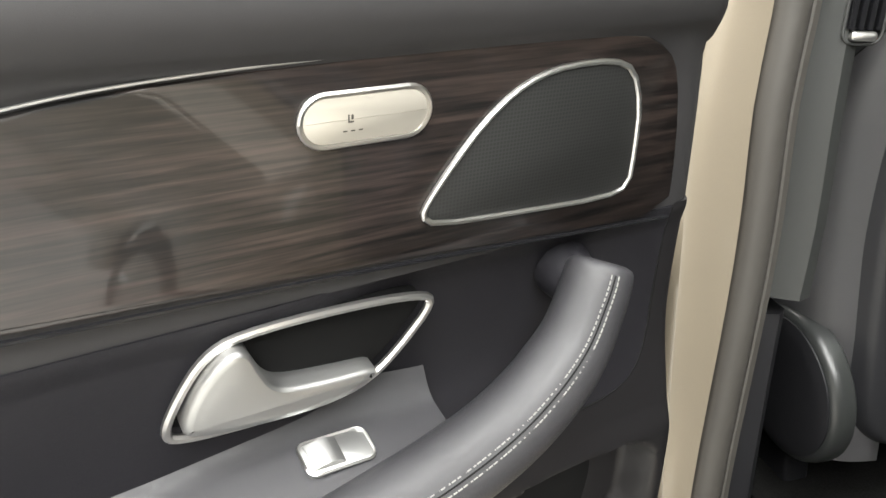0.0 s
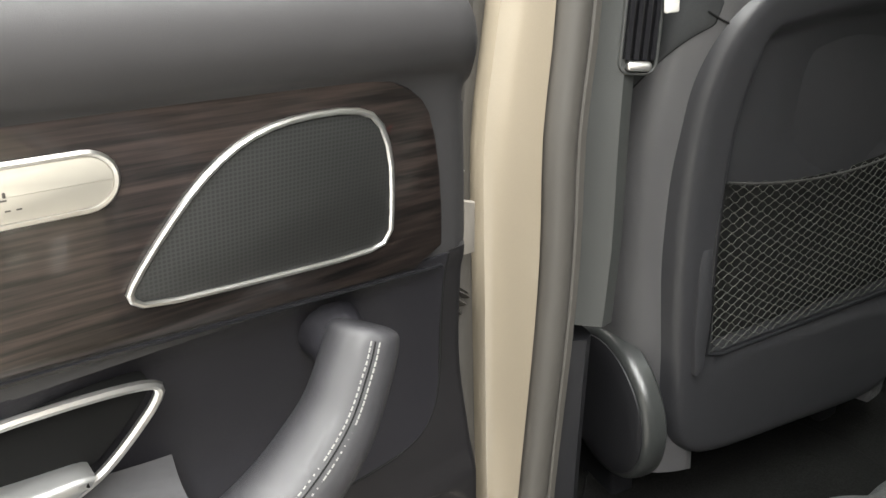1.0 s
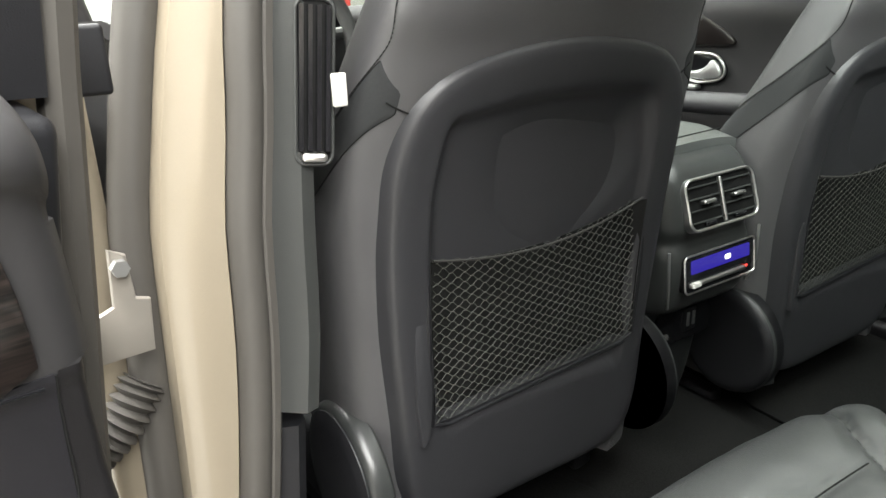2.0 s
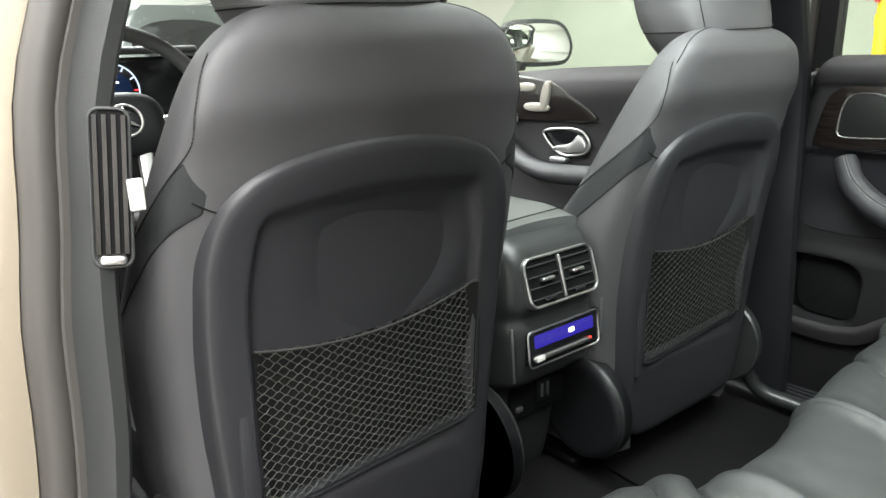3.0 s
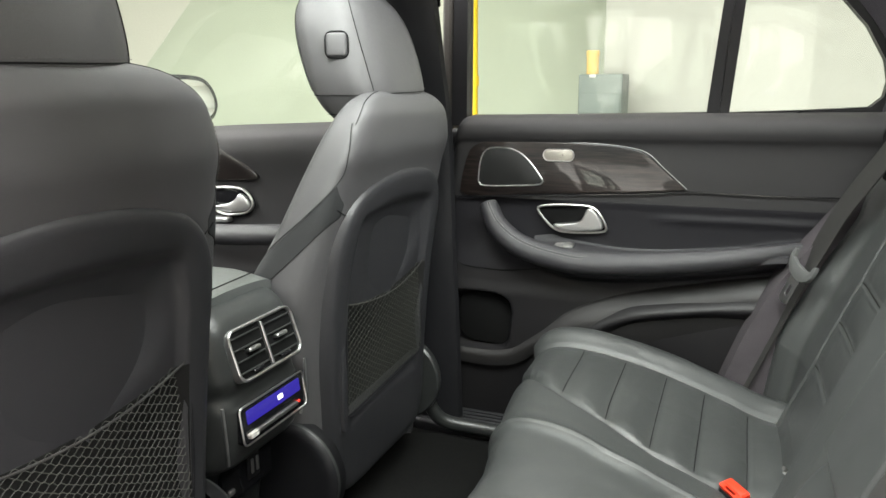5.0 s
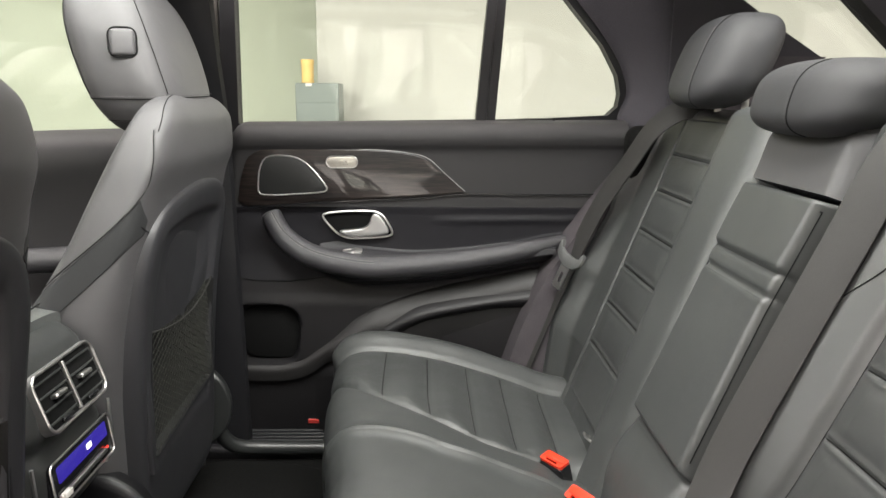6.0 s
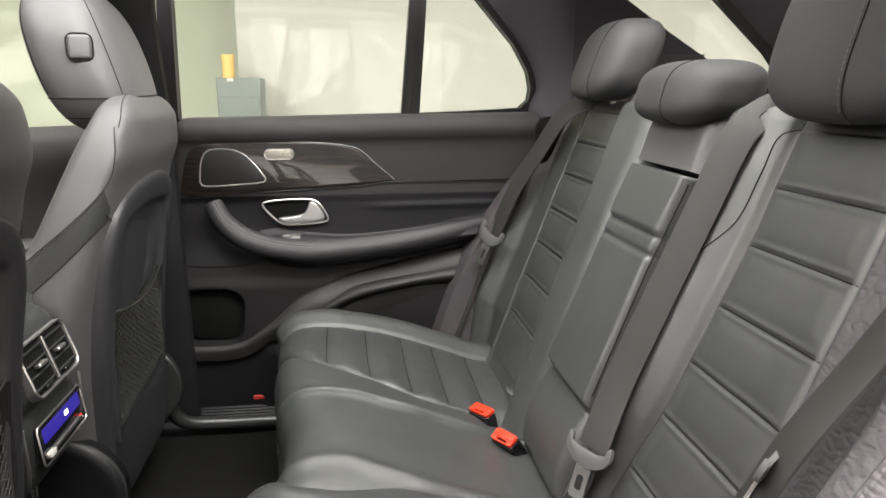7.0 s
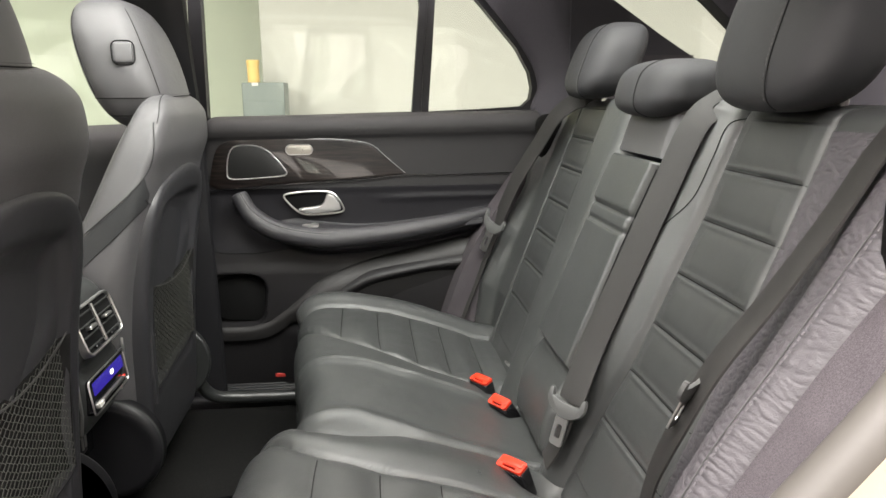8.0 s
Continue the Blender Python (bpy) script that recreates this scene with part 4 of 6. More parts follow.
    # low speaker bowl cloth and front edge of the card
    add("speaker_bowl", slab(chaikin([(-0.002, -0.372), (0.07, -0.376), (0.115, -0.376), (0.146, -0.355), (0.146, -0.295), (0.118, -0.252), (0.06, -0.243), (0.012, -0.245), (-0.006, -0.262), (-0.010, -0.30)], 2), -0.05, -0.018, 0.004), BLACK_CLOTH, "black speaker bowl")
    # steel of the door: inner frame, seal, painted skin
    add("inner_frame", rbox((0.43, -0.062, -0.215), (0.94, 0.055, 0.75), 0.012), PLASTIC, "dark inner door frame")
    add("door_skin", rbox((0.45, -0.125, -0.235), (1.04, 0.06, 0.83), 0.028), PAINT, "champagne painted outer door skin")
    add("door_seal", tube([(-0.052, -0.075, 0.55), (-0.058, -0.075, 0.18), (-0.070, -0.075, -0.10), (-0.085, -0.075, -0.40), (-0.08, -0.075, -0.60)], 0.014, 8), RUBBER, "black rubber door seal")
    # window frame, in three bars, with the two panes
    wi = [(-0.004, 0.187), (0.29, 0.195), (0.553, 0.200), (0.566, 0.35), (0.578, 0.485), (0.572, 0.535), (0.30, 0.565), (0.000, 0.560), (-0.002, 0.37)]
    wo = [(-0.045, 0.165), (0.29, 0.165), (0.576, 0.165), (0.588, 0.35), (0.600, 0.485), (0.61, 0.61), (0.30, 0.63), (-0.03, 0.62), (-0.038, 0.37)]
    fr = add("window_frame", ring_plate(wi, wo, -0.105, -0.062), PLASTIC, "dark window frame")
    qi = [(0.599, 0.200), (0.74, 0.205), (0.866, 0.212), (0.888, 0.232), (0.893, 0.262), (0.884, 0.305), (0.846, 0.372), (0.75, 0.482), (0.700, 0.535), (0.624, 0.540), (0.612, 0.37)]
    qo = [(0.577, 0.165), (0.74, 0.165), (0.90, 0.165), (0.945, 0.19), (0.96, 0.25), (0.945, 0.33), (0.90, 0.41), (0.80, 0.53), (0.74, 0.62), (0.612, 0.61), (0.590, 0.37)]
    part("quarter_frame", ring_plate(qi, qo, -0.104, -0.064), PLASTIC, fr, "dark quarter window frame", xf)
    pane = part("window_pane", slab(wi, -0.088, -0.084, 0.001), GLASS, fr, "tinted glass", xf)
    pane.visible_shadow = False
    pane = part("quarter_pane", slab(qi, -0.088, -0.084, 0.001), GLASS, fr, "tinted glass", xf)
    pane.visible_shadow = False
    add("lock_pin", tube([(0.735, -0.045, 0.185), (0.735, -0.045, 0.206)], 0.004, 8), PLASTIC, "small dark lock pin")
    return door


LEFT_DOOR = frame_matrix((-0.939, -0.174, 0.988), (-0.9364, -0.3445, 0.0663), (0.3262, -0.9245, -0.1972), (0.1292, -0.1631, 0.9781))
RIGHT_DOOR = frame_matrix((0.765, -0.02, 1.016), (0, -1, 0), (-1, 0, 0), (0, 0, 1))
rear_door("open_rear_door", LEFT_DOOR, "open rear car door with dark wood trim and leather pull handle", True)
rear_door("closed_rear_door", RIGHT_DOOR, "closed rear car door with dark wood trim and leather armrest", True)


# ---------- front doors, mirror, dashboard ----------
def front_door(s):
    """Side s: 1 right, -1 left. Local u runs forward from y = 0.50."""
    xf = frame_matrix((s * 0.765, 0.12, 1.0), (0, 1, 0), (-s, 0, 0), (0, 0, 1))
    d = thing("front_door", (s * 0.765, 0.12, 0.45), "closed front car door with dark trim and a curved armrest", "car door", "front doors")
    add = lambda n, g, m, l="": part(n, g, m, d, l, xf, angle=60)
    sill = lambda u: lerp_table(u, [(0.0, 0.195), (0.37, 0.182), (0.62, 0.172), (0.93, 0.145), (1.3, 0.10)])

    def card(a, t):
        u = 1.25 * a
        v = -0.56 + (sill(u) + 0.56) * t
        w = lerp_table(t, [(0.0, -0.02), (0.3, 0.0), (0.55, -0.012), (0.70, -0.008), (0.80, 0.0), (0.90, 0.012), (0.96, 0.0), (1.0, -0.05)])
        return Vector((u, w, v))
    add("door_card", sheet(card, 40, 60, 0.03, (0, -1, 0)), DASH, "dark soft door card")
    add("trim_panel", slab(chaikin([(0.42, 0.04), (0.48, 0.028), (1.08, 0.016), (1.08, 0.165), (0.88, 0.16), (0.63, 0.143), (0.56, 0.12)], 2), -0.01, 0.012, 0.003), WOOD, "glossy dark wood trim")
    spk = chaikin([(0.73, 0.02), (0.76, 0.015), (1.02, 0.02), (1.02, 0.13), (0.90, 0.145), (0.80, 0.12)], 2)
    add("speaker_cover", slab(spk, 0.0, 0.015, 0.002), GRILLE, "fine black speaker mesh")
    add("speaker_frame", tube([(q.x, 0.015, q.y) for q in spk], 0.003, 8, True), CHROME, "satin chrome frame")
    add("seat_switch", slab(chaikin([(0.745, 0.132), (0.668, 0.134), (0.668, 0.108), (0.740, 0.106)], 2), 0.008, 0.018, 0.003), CREAM, "cream seat memory switch")
    add("seat_switch", join(slab(chaikin([(0.60, 0.14), (0.632, 0.14), (0.65, 0.06), (0.62, 0.05)], 2), 0.008, 0.022, 0.004), slab(chaikin([(0.61, 0.075), (0.712, 0.078), (0.712, 0.05), (0.61, 0.05)], 2), 0.008, 0.02, 0.004)), CREAM, "cream seat adjuster")
    bz = chaikin([(0.65, 0.0), (0.51, 0.012), (0.475, -0.01), (0.462, -0.045), (0.50, -0.066), (0.58, -0.070), (0.63, -0.03)], 2)
    add("handle_bowl", slab(bz, -0.02, 0.0, 0.002), GLOSS)
    add("handle_bezel", tube([(q.x, 0.004, q.y) for q in bz], 0.004, 8, True), CHROME, "satin chrome bezel")
    add("handle_lever", slab(chaikin([(0.60, -0.06), (0.49, -0.062), (0.468, -0.04), (0.505, 0.002), (0.53, -0.035), (0.60, -0.045)], 2), -0.01, 0.012, 0.005), ALU, "satin aluminium lever")
    add("window_switch", slab(rrect(0.575, -0.083, 0.06, 0.014, 0.006), -0.005, 0.02, 0.003), ALU)
    pull = spline([(0.845, 0.022, -0.005), (0.835, 0.028, -0.012), (0.77, 0.050, -0.038), (0.69, 0.060, -0.085), (0.60, 0.062, -0.112), (0.50, 0.062, -0.112), (0.30, 0.060, -0.10), (0.1, 0.05, -0.09)], 60)
    add("armrest", tube(pull, [lerp_table(i / 59, [(0, 0.018), (0.3, 0.026), (1, 0.03)]) for i in range(60)], 14), LEATHER_DOOR, "leather armrest")
    fr = add("window_frame", tube([(0.02, -0.075, 0.19), (0.04, -0.12, 0.40), (0.08, -0.165, 0.58), (0.50, -0.165, 0.60)], 0.022, 8), PLASTIC, "dark window frame")
    tri = [(0.93, 0.14), (1.22, 0.10), (1.18, 0.12), (0.945, 0.30)]
    add("mirror_sail", slab(tri, -0.10, -0.06, 0.004), PLASTIC, "dark mirror triangle")
    add("door_skin", rbox((0.55, -0.11, -0.20), (1.25, 0.05, 0.72), 0.02), PAINT, "champagne painted outer door skin")
    pane = add("window_pane", slab([(0.05, 0.18), (0.93, 0.15), (0.93, 0.30), (0.70, 0.52), (0.08, 0.58)], -0.092, -0.088, 0.001), GLASS, "tinted glass")
    pane.visible_shadow = False
    return d


front_door(1)
front_door(-1)


def door_mirror():
    m = thing("door_mirror", (0.90, 1.05, 1.12), "dark door mirror with its glass turned to the rear", "door mirror")
    rim = chaikin([(-0.135, -0.065), (0.09, -0.072), (0.125, -0.05), (0.135, 0.0), (0.10, 0.068), (0.02, 0.078), (-0.125, 0.072)], 2)
    xf = frame_matrix((1.005, 1.03, 1.240), (0.92, -0.40, 0), (-0.40, -0.92, 0.0), (0, 0, 1))
    rows = [(0.006, 0.004), (0.0, -0.004), (-0.03, -0.006), (-0.07, 0.012), (-0.10, 0.04)]
    part("housing", loft([[Vector((q.x, w, q.y)) for q in offset2(rim, i)] for w, i in rows]), PLASTIC, m, "dark mirror housing", xf)
    part("mirror_glass", slab(offset2(rim, 0.010), 0.002, 0.009, 0.001), MIRROR, m, "mirror glass", xf)
    part("foot", tube([(0.86, 1.09, 1.13), (0.93, 1.08, 1.15), (0.97, 1.07, 1.18)], 0.03, 10), PLASTIC, m)


door_mirror()


def dashboard():
    d = thing("dashboard", (0, 1.45, 0.6), "dark dashboard with a wide instrument screen", "dashboard")
    prof = [(1.26, 0.62), (1.20, 0.80), (1.16, 0.98), (1.14, 1.10), (1.16, 1.145), (1.24, 1.16), (1.42, 1.15), (1.62, 1.10), (1.66, 0.95), (1.64, 0.62)]
    pp = spline([(a, b, 0) for a, b in prof], 40)
    part("body", loft([[Vector((x, q.x + 0.05 * (x / 0.7) ** 2, q.y)) for q in pp] for x in [-0.74 + 1.48 * i / 20 for i in range(21)]]), DASH, d, "soft dark dashboard", angle=50)
    part("screen", rbox((-0.33, 1.10, 1.165), (0.50, 0.02, 0.15), 0.008), GLOSS, d, "glossy black instrument screen")
    part("hood", rbox((-0.36, 1.16, 1.255), (0.46, 0.14, 0.018), 0.008), LEATHER, d)
    c = Vector((-0.345, 1.088, 1.165))
    dial = part("dial_ring", tube([c + Vector((0.062 * math.cos(a), 0, 0.062 * math.sin(a))) for a in [radians(-30 + 240 * k / 40) for k in range(41)]], 0.0016, 6), DIAL_GLOW, d, "glowing dial ring")
    for k in range(9):
        a = radians(210 - 30 * k)
        part("dial_tick", tube([c + Vector((0.050 * math.cos(a), 0, 0.050 * math.sin(a))), c + Vector((0.060 * math.cos(a), 0, 0.060 * math.sin(a)))], 0.0018, 5), DIAL_RED if k > 6 else DIAL_GLOW, dial)
    part("dial_face", slab([(0.045 * math.cos(a), 0.045 * math.sin(a)) for a in [2 * math.pi * k / 28 for k in range(28)]], 0, -0.004, 0.001), DIAL_BLUE, dial, "dim blue dial face", Matrix.Translation(c))
    part("dial_bar", rbox((c.x, c.y - 0.006, c.z + 0.02), (0.03, 0.002, 0.005), 0.0008), WHITE_GLOW, dial)


def steering_wheel():
    w = thing("steering_wheel", (-0.425, 0.83, 1.05), "black leather steering wheel with a plain round hub", "steering wheel")
    m = Matrix.Translation((-0.425, 0.76, 1.120)) @ Matrix.Rotation(radians(-22), 4, "X")
    part("rim", tube([(0.188 * math.cos(a), 0, 0.188 * math.sin(a)) for a in [2 * math.pi * k / 48 for k in range(48)]], 0.0155, 12, True), LEATHER, w, "", m)
    part("hub", pillow((0, 0.015, 0), (0.17, 0.06, 0.13), 3, 28, 14), PLASTIC, w, "", m)
    for x0, x1, z0, z1 in ((-0.18, -0.07, 0.01, 0.0), (0.07, 0.18, 0.0, 0.01), (-0.02, -0.03, -0.18, -0.05), (0.02, 0.03, -0.18, -0.05)):
        part("spoke", tube([(x0, 0.01, z0), (x1, 0.012, z1)], 0.015, 8, flat=0.6), ALU, w, "satin spoke", m)
    part("hub_ring", tube([(0.031 * math.cos(a), -0.019, 0.031 * math.sin(a)) for a in [2 * math.pi * k / 32 for k in range(32)]], 0.0028, 8, True), CHROME, w, "chrome ring", m)
    for k in range(3):
        a = radians(90 + 120 * k)
        part("hub_bar", tube([(0, -0.019, 0), (0.030 * math.cos(a), -0.019, 0.030 * math.sin(a))], [0.0045, 0.0012], 6), CHROME, w, "", m)
    part("column", tube([(-0.425, 0.79, 1.10), (-0.425, 1.15, 0.98)], 0.05, 12), PLASTIC, w)
    sheet_ob = thing("paper_sheet", (-0.465, 0.70, 0.985), "folded white paper leaning beside the steering wheel", "paper")
    part("leaf", slab([(-0.012, 0.065), (0.035, 0.0), (0.03, -0.02), (-0.018, 0.05)], 0, 0.002, 0.0005), WHITE_PLASTIC, sheet_ob, "", Matrix.Translation((-0.475, 0.70, 1.0)))


dashboard()
steering_wheel()
windscreen = structure("window_5", sheet(lambda s, t: Vector(((s - 0.5) * (1.40 - 0.14 * t), 1.58 - 0.66 * t - 0.05 * (2 * s - 1) ** 2, 1.11 + 0.47 * t)), 12, 8, 0.005, (0, 0, 1)), CLEAR, "clear windscreen", "windscreen")
windscreen.visible_shadow = False


# ---------- front seats ----------
SEAT_X = -0.378
HW = [(0.42, 0.228), (0.62, 0.244), (0.80, 0.258), (0.95, 0.266), (1.08, 0.252), (1.17, 0.230), (1.225, 0.212), (1.255, 0.195), (1.280, 0.168), (1.296, 0.13), (1.305, 0.07), (1.308, 0.02)]
YR = [(0.42, 0.02), (0.60, 0.010), (0.78, 0.003), (0.92, -0.008), (1.04, -0.028), (1.15, -0.054), (1.21, -0.076), (1.26, -0.078), (1.29, -0.066), (1.308, -0.046)]
YF = [(0.42, 0.25), (0.80, 0.235), (0.93, 0.195), (1.00, 0.142), (1.08, 0.090), (1.14, 0.060), (1.20, 0.032), (1.25, 0.006), (1.29, -0.014), (1.308, -0.032)]


def seat_point(z, a, grow=0.0):
    hw, yr, yf = lerp_table(z, HW), lerp_table(z, YR), lerp_table(z, YF)
    c, s = math.cos(radians(a)), math.sin(radians(a))
    e = 2 / 4.4
    x = (hw + grow) * math.copysign(abs(c) ** e, c)
    hd = (yf - yr) / 2 + grow
    y = (yr + yf) / 2 + hd * math.copysign(abs(s) ** e, s)
    return Vector((x, y, z))


def shell_outline(n=72):
    """Outline of the hard back shell (x, z), about the seat's middle."""
    pts = [(-0.13, 0.545), (0.0, 0.543), (0.13, 0.545), (0.178, 0.566), (0.199, 0.62), (0.206, 0.72), (0.216, 0.86), (0.219, 0.98), (0.213, 1.055), (0.184, 1.110), (0.122, 1.142), (0.0, 1.156), (-0.122, 1.142), (-0.184, 1.110), (-0.213, 1.055), (-0.219, 0.98), (-0.216, 0.86), (-0.206, 0.72), (-0.199, 0.62), (-0.178, 0.566)]
    return spline([(a, b, 0) for a, b in pts], n, True)


def front_seat(side):
    """side: -1 left, 1 right; the covers differ inboard and outboard."""
    cx = side * -SEAT_X
    xf = Matrix.Translation((cx, 0, -0.034 if side > 0 else 0.0))
    seat = thing("front_seat", (cx, 0.15, 0.42), "black leather front seat with a hard back shell and net pocket", "car seat", "front seats")
    add = lambda n, g, m, l="", p=None, **k: part(n, g, m, p or seat, l, xf, **k)
    zs = [0.52 + 0.788 * (1 - (1 - i / 63) ** 1.7) for i in range(64)]
    step = lambda k: max(0.0, min(1.0, k)) ** 2 * (3 - 2 * max(0.0, min(1.0, k)))
    half_w = lambda z: lerp_table(z, [(0.598, 0.17), (0.64, 0.196), (0.72, 0.206), (0.86, 0.216), (0.98, 0.219), (1.065, 0.208), (1.122, 0.178)])

    def behind_shell(q, a):
        """The foam is hollow under the hard back shell."""
        if 180 < a < 360:
            q.y += 0.055 * step((half_w(q.z) - 0.012 - abs(q.x)) / 0.02) * step((1.128 - q.z) / 0.06)
        return q
    back = add("backrest", loft([[behind_shell(seat_point(z, 360 * k / 72), 360 * k / 72) for k in range(72)] for z in zs]), LEATHER, "smooth black leather backrest", angle=80)
    # piping where side and back meet over the shoulder
    def on_side(y, z, sx, grow=0.0):
        hw, y0, y1 = lerp_table(z, HW), lerp_table(z, YR), lerp_table(z, YF)
        k = max(-0.86, min(0.97, (y - (y0 + y1) / 2) / ((y1 - y0) / 2)))
        return Vector((sx * (hw * (1 - abs(k) ** 4.4) ** (1 / 4.4) + grow), (y0 + y1) / 2 + k * (y1 - y0) / 2, z))
    for sx in (-1, 1):
        row = [on_side(q.x, q.y, sx, 0.0006) for q in spline([(-0.052, 1.252, 0), (-0.054, 1.205, 0), (-0.040, 1.160, 0), (0.004, 1.110, 0), (0.10, 1.030, 0), (0.19, 0.955, 0)], 60)]
        part("shoulder_seam", tube(row, 0.0008, 5), SEAM, back, "", xf)
        part("shoulder_stitch", stitches([q + Vector((0, -0.002, 0.002)) for q in row], 0.005, 0.0034, 0.0006), STITCH_DARK, back, "", xf)
        top_edge = spline([(-0.036, 1.150, 0), (0.004, 1.106, 0), (0.10, 1.025, 0), (0.19, 0.950, 0)], 40)
        low_edge = spline([(-0.038, 1.104, 0), (0.000, 1.062, 0), (0.080, 0.990, 0), (0.16, 0.920, 0)], 40)

        def band(u, t):
            q = top_edge[int(t * 39 + 0.5)].lerp(low_edge[int(t * 39 + 0.5)], u)
            return on_side(q.x, q.y, sx, 0.0016)
        part("side_band", sheet(band, 12, 40, 0.004, (-sx, 0, 0)), FABRIC, back, "dull black textile band", xf, angle=80)
        for edge, lift in ((low_edge, 0.0012), (top_edge, 0.0012)):
            part("band_seam", tube([on_side(q.x, q.y, sx, lift) for q in edge], 0.0007, 5), SEAM, back, "", xf)
        part("cross_seam", tube([seat_point(1.110 - 0.016 * t, (218 + 18 * t) if sx < 0 else (322 - 18 * t), 0.0006) for t in [i / 12 for i in range(13)]], 0.0010, 5), SEAM, back, "", xf)
        if sx * side < 0:
            part("top_seam", tube([seat_point(1.250 + 0.0565 * math.sin(t * math.pi / 2), 194 if sx < 0 else 346, 0.0005) for t in [i / 20 for i in range(21)]], 0.0009, 5), SEAM, back, "", xf)
    # hard shell with rim and bowl
    o = [Vector((q.x, q.y)) for q in shell_outline(128)]
    ridge = lambda z: lerp_table(z, [(0.92, -0.088), (0.97, -0.092), (1.03, -0.098), (1.08, -0.108)])
    wall = lambda z: lerp_table(z, [(0.92, 0.085), (0.96, 0.125), (1.02, 0.158), (1.08, 0.168)])
    yr = lambda z: sum(lerp_table(z + 0.012 * k, YR) for k in range(-4, 5)) / 9
    steps = [(-0.012, 0.024), (-0.003, 0.006), (0.001, -0.002), (0.006, -0.006), (0.016, -0.008), (0.030, -0.008), (0.038, -0.008), (0.042, 0.0), (0.046, 0.005), (0.050, 0.010), (0.056, 0.010)]

    def bowl(x, z):
        floor = 0.013 * step((half_w(z) - 0.046 - abs(x)) / 0.012) * step((1.104 - z - 0.5 * x * x) / 0.022) * step((z - 0.690) / 0.03)
        knee = 0.018 * step((x - ridge(z) + 0.03) / 0.15) * step((wall(z) - x + 0.02) / 0.075) * step((1.125 - z) / 0.10) * step((z - 0.895) / 0.09)
        return yr(z) - 0.008 + floor + knee
    rings = []
    for ins, dy in steps:
        rings.append([Vector((q.x, yr(q.y) + dy if ins < 0.032 else bowl(q.x, q.y), q.y)) for q in offset2(o, ins)])
    c = Vector((0, 0, 0.85))
    last = rings[-1]
    for k in [0.97 - 0.94 * i / 34 for i in range(35)]:
        ring = []
        for q in last:
            z = c.z + (q.z - c.z) * k
            ring.append(Vector((q.x * k, bowl(q.x * k, z), z)))
        rings.append(ring)
    sh = add("back_shell", loft(rings, True, True), SHELL, "dark moulded back shell", angle=60)
    # net pocket
    nl, nr, nb, nt = -0.165, 0.172, 0.712, 0.905
    fr = [(nl, nt + 0.01), (nl, nb), (nr, nb + 0.018), (nr, nt + 0.02)]
    gs = []
    rows, cols = 34, 36
    for j in range(rows):
        path = []
        for i in range(cols + 1):
            for flat in (-0.17, 0.17):
                u = min(1.0, max(0.0, (i + flat) / cols))
                v = (j + 0.5 + (0.47 if (i + j) % 2 else -0.47)) / rows
                x = nl + (nr - nl) * u
                z0 = nb + 0.020 * u
                z1 = nt + 0.022 * (2 * u - 1) ** 2 + 0.012 * u
                path.append((x + 0.0008 * math.sin(j * 3.1 + i), yr(0.8) - 0.0075 - 0.006 * math.sin(math.pi * u) * v, z0 + (z1 - z0) * v + 0.0006 * math.sin(j * 1.7 + i * 2.3)))
        gs.append(tube(path, 0.00056, 4))
    # Dark sheet added over the shell, painting the shade behind the net.
    def shade_sheet(a, t):
        x = nl + (nr - nl) * a
        z = nb + 0.004 + 0.018 * a + (nt - nb - 0.008 + 0.022 * (2 * a - 1) ** 2 - 0.006 * a) * t
        return Vector((x, bowl(x, z) - 0.0012, z))
    part("net_shade_sheet", sheet(shade_sheet, 24, 20, 0.004, (0, 1, 0)), NET_SHADE, sh, "dark sheet standing for shade behind the net", xf, angle=80)
    ear = chaikin([(nl - 0.028, nb - 0.03), (nl - 0.004, nb - 0.01), (nl - 0.004, nt + 0.016), (nl - 0.012, nt + 0.022), (nl - 0.024, nt + 0.012)], 1)
    part("net_ear", slab([(q.x, q.y) for q in ear], yr(0.8) + 0.006, yr(0.8) - 0.0115, 0.0025), SHELL, sh, "moulded edge of the net pocket", xf)
    part("net", join(*gs), NETTING, sh, "grey elastic net", xf, angle=80)
    top = [(nl + (nr - nl) * u, yr(0.9) - 0.0085 - 0.006 * math.sin(math.pi * u), nt + 0.022 * (2 * u - 1) ** 2 + 0.012 * u) for u in [i / 30 for i in range(31)]]
    part("net_cord", tube(top, 0.0016, 6), WEBBING, sh, "grey elastic cord", xf)
    part("net_frame", tube([(nl - 0.006, yr(0.9) - 0.006, nt + 0.03), (nl - 0.006, yr(0.8) - 0.007, 0.76), (nl - 0.002, yr(0.7) - 0.007, nb - 0.004), (nl + 0.02, yr(0.7) - 0.008, nb - 0.009), (nr - 0.02, yr(0.7) - 0.008, nb + 0.010), (nr + 0.003, yr(0.7) - 0.007, nb + 0.018), (nr + 0.006, yr(0.8) - 0.007, 0.80), (nr + 0.006, yr(0.9) - 0.006, nt + 0.05)], 0.0036, 8), PLASTIC, sh, "dark net frame", xf)
    # headrest
    hc = Vector((0.013 * side, 0.036, 1.362))

    def bend(q):
        t = (q.z - 1.232) / 0.26
        q = q.copy()
        q.x *= 0.92 + 0.12 * math.sin(math.pi * min(max(t, 0), 1) * 0.85) - 0.08 * max(0, t - 0.55)
        q.y += 0.070 * (t - 0.5)
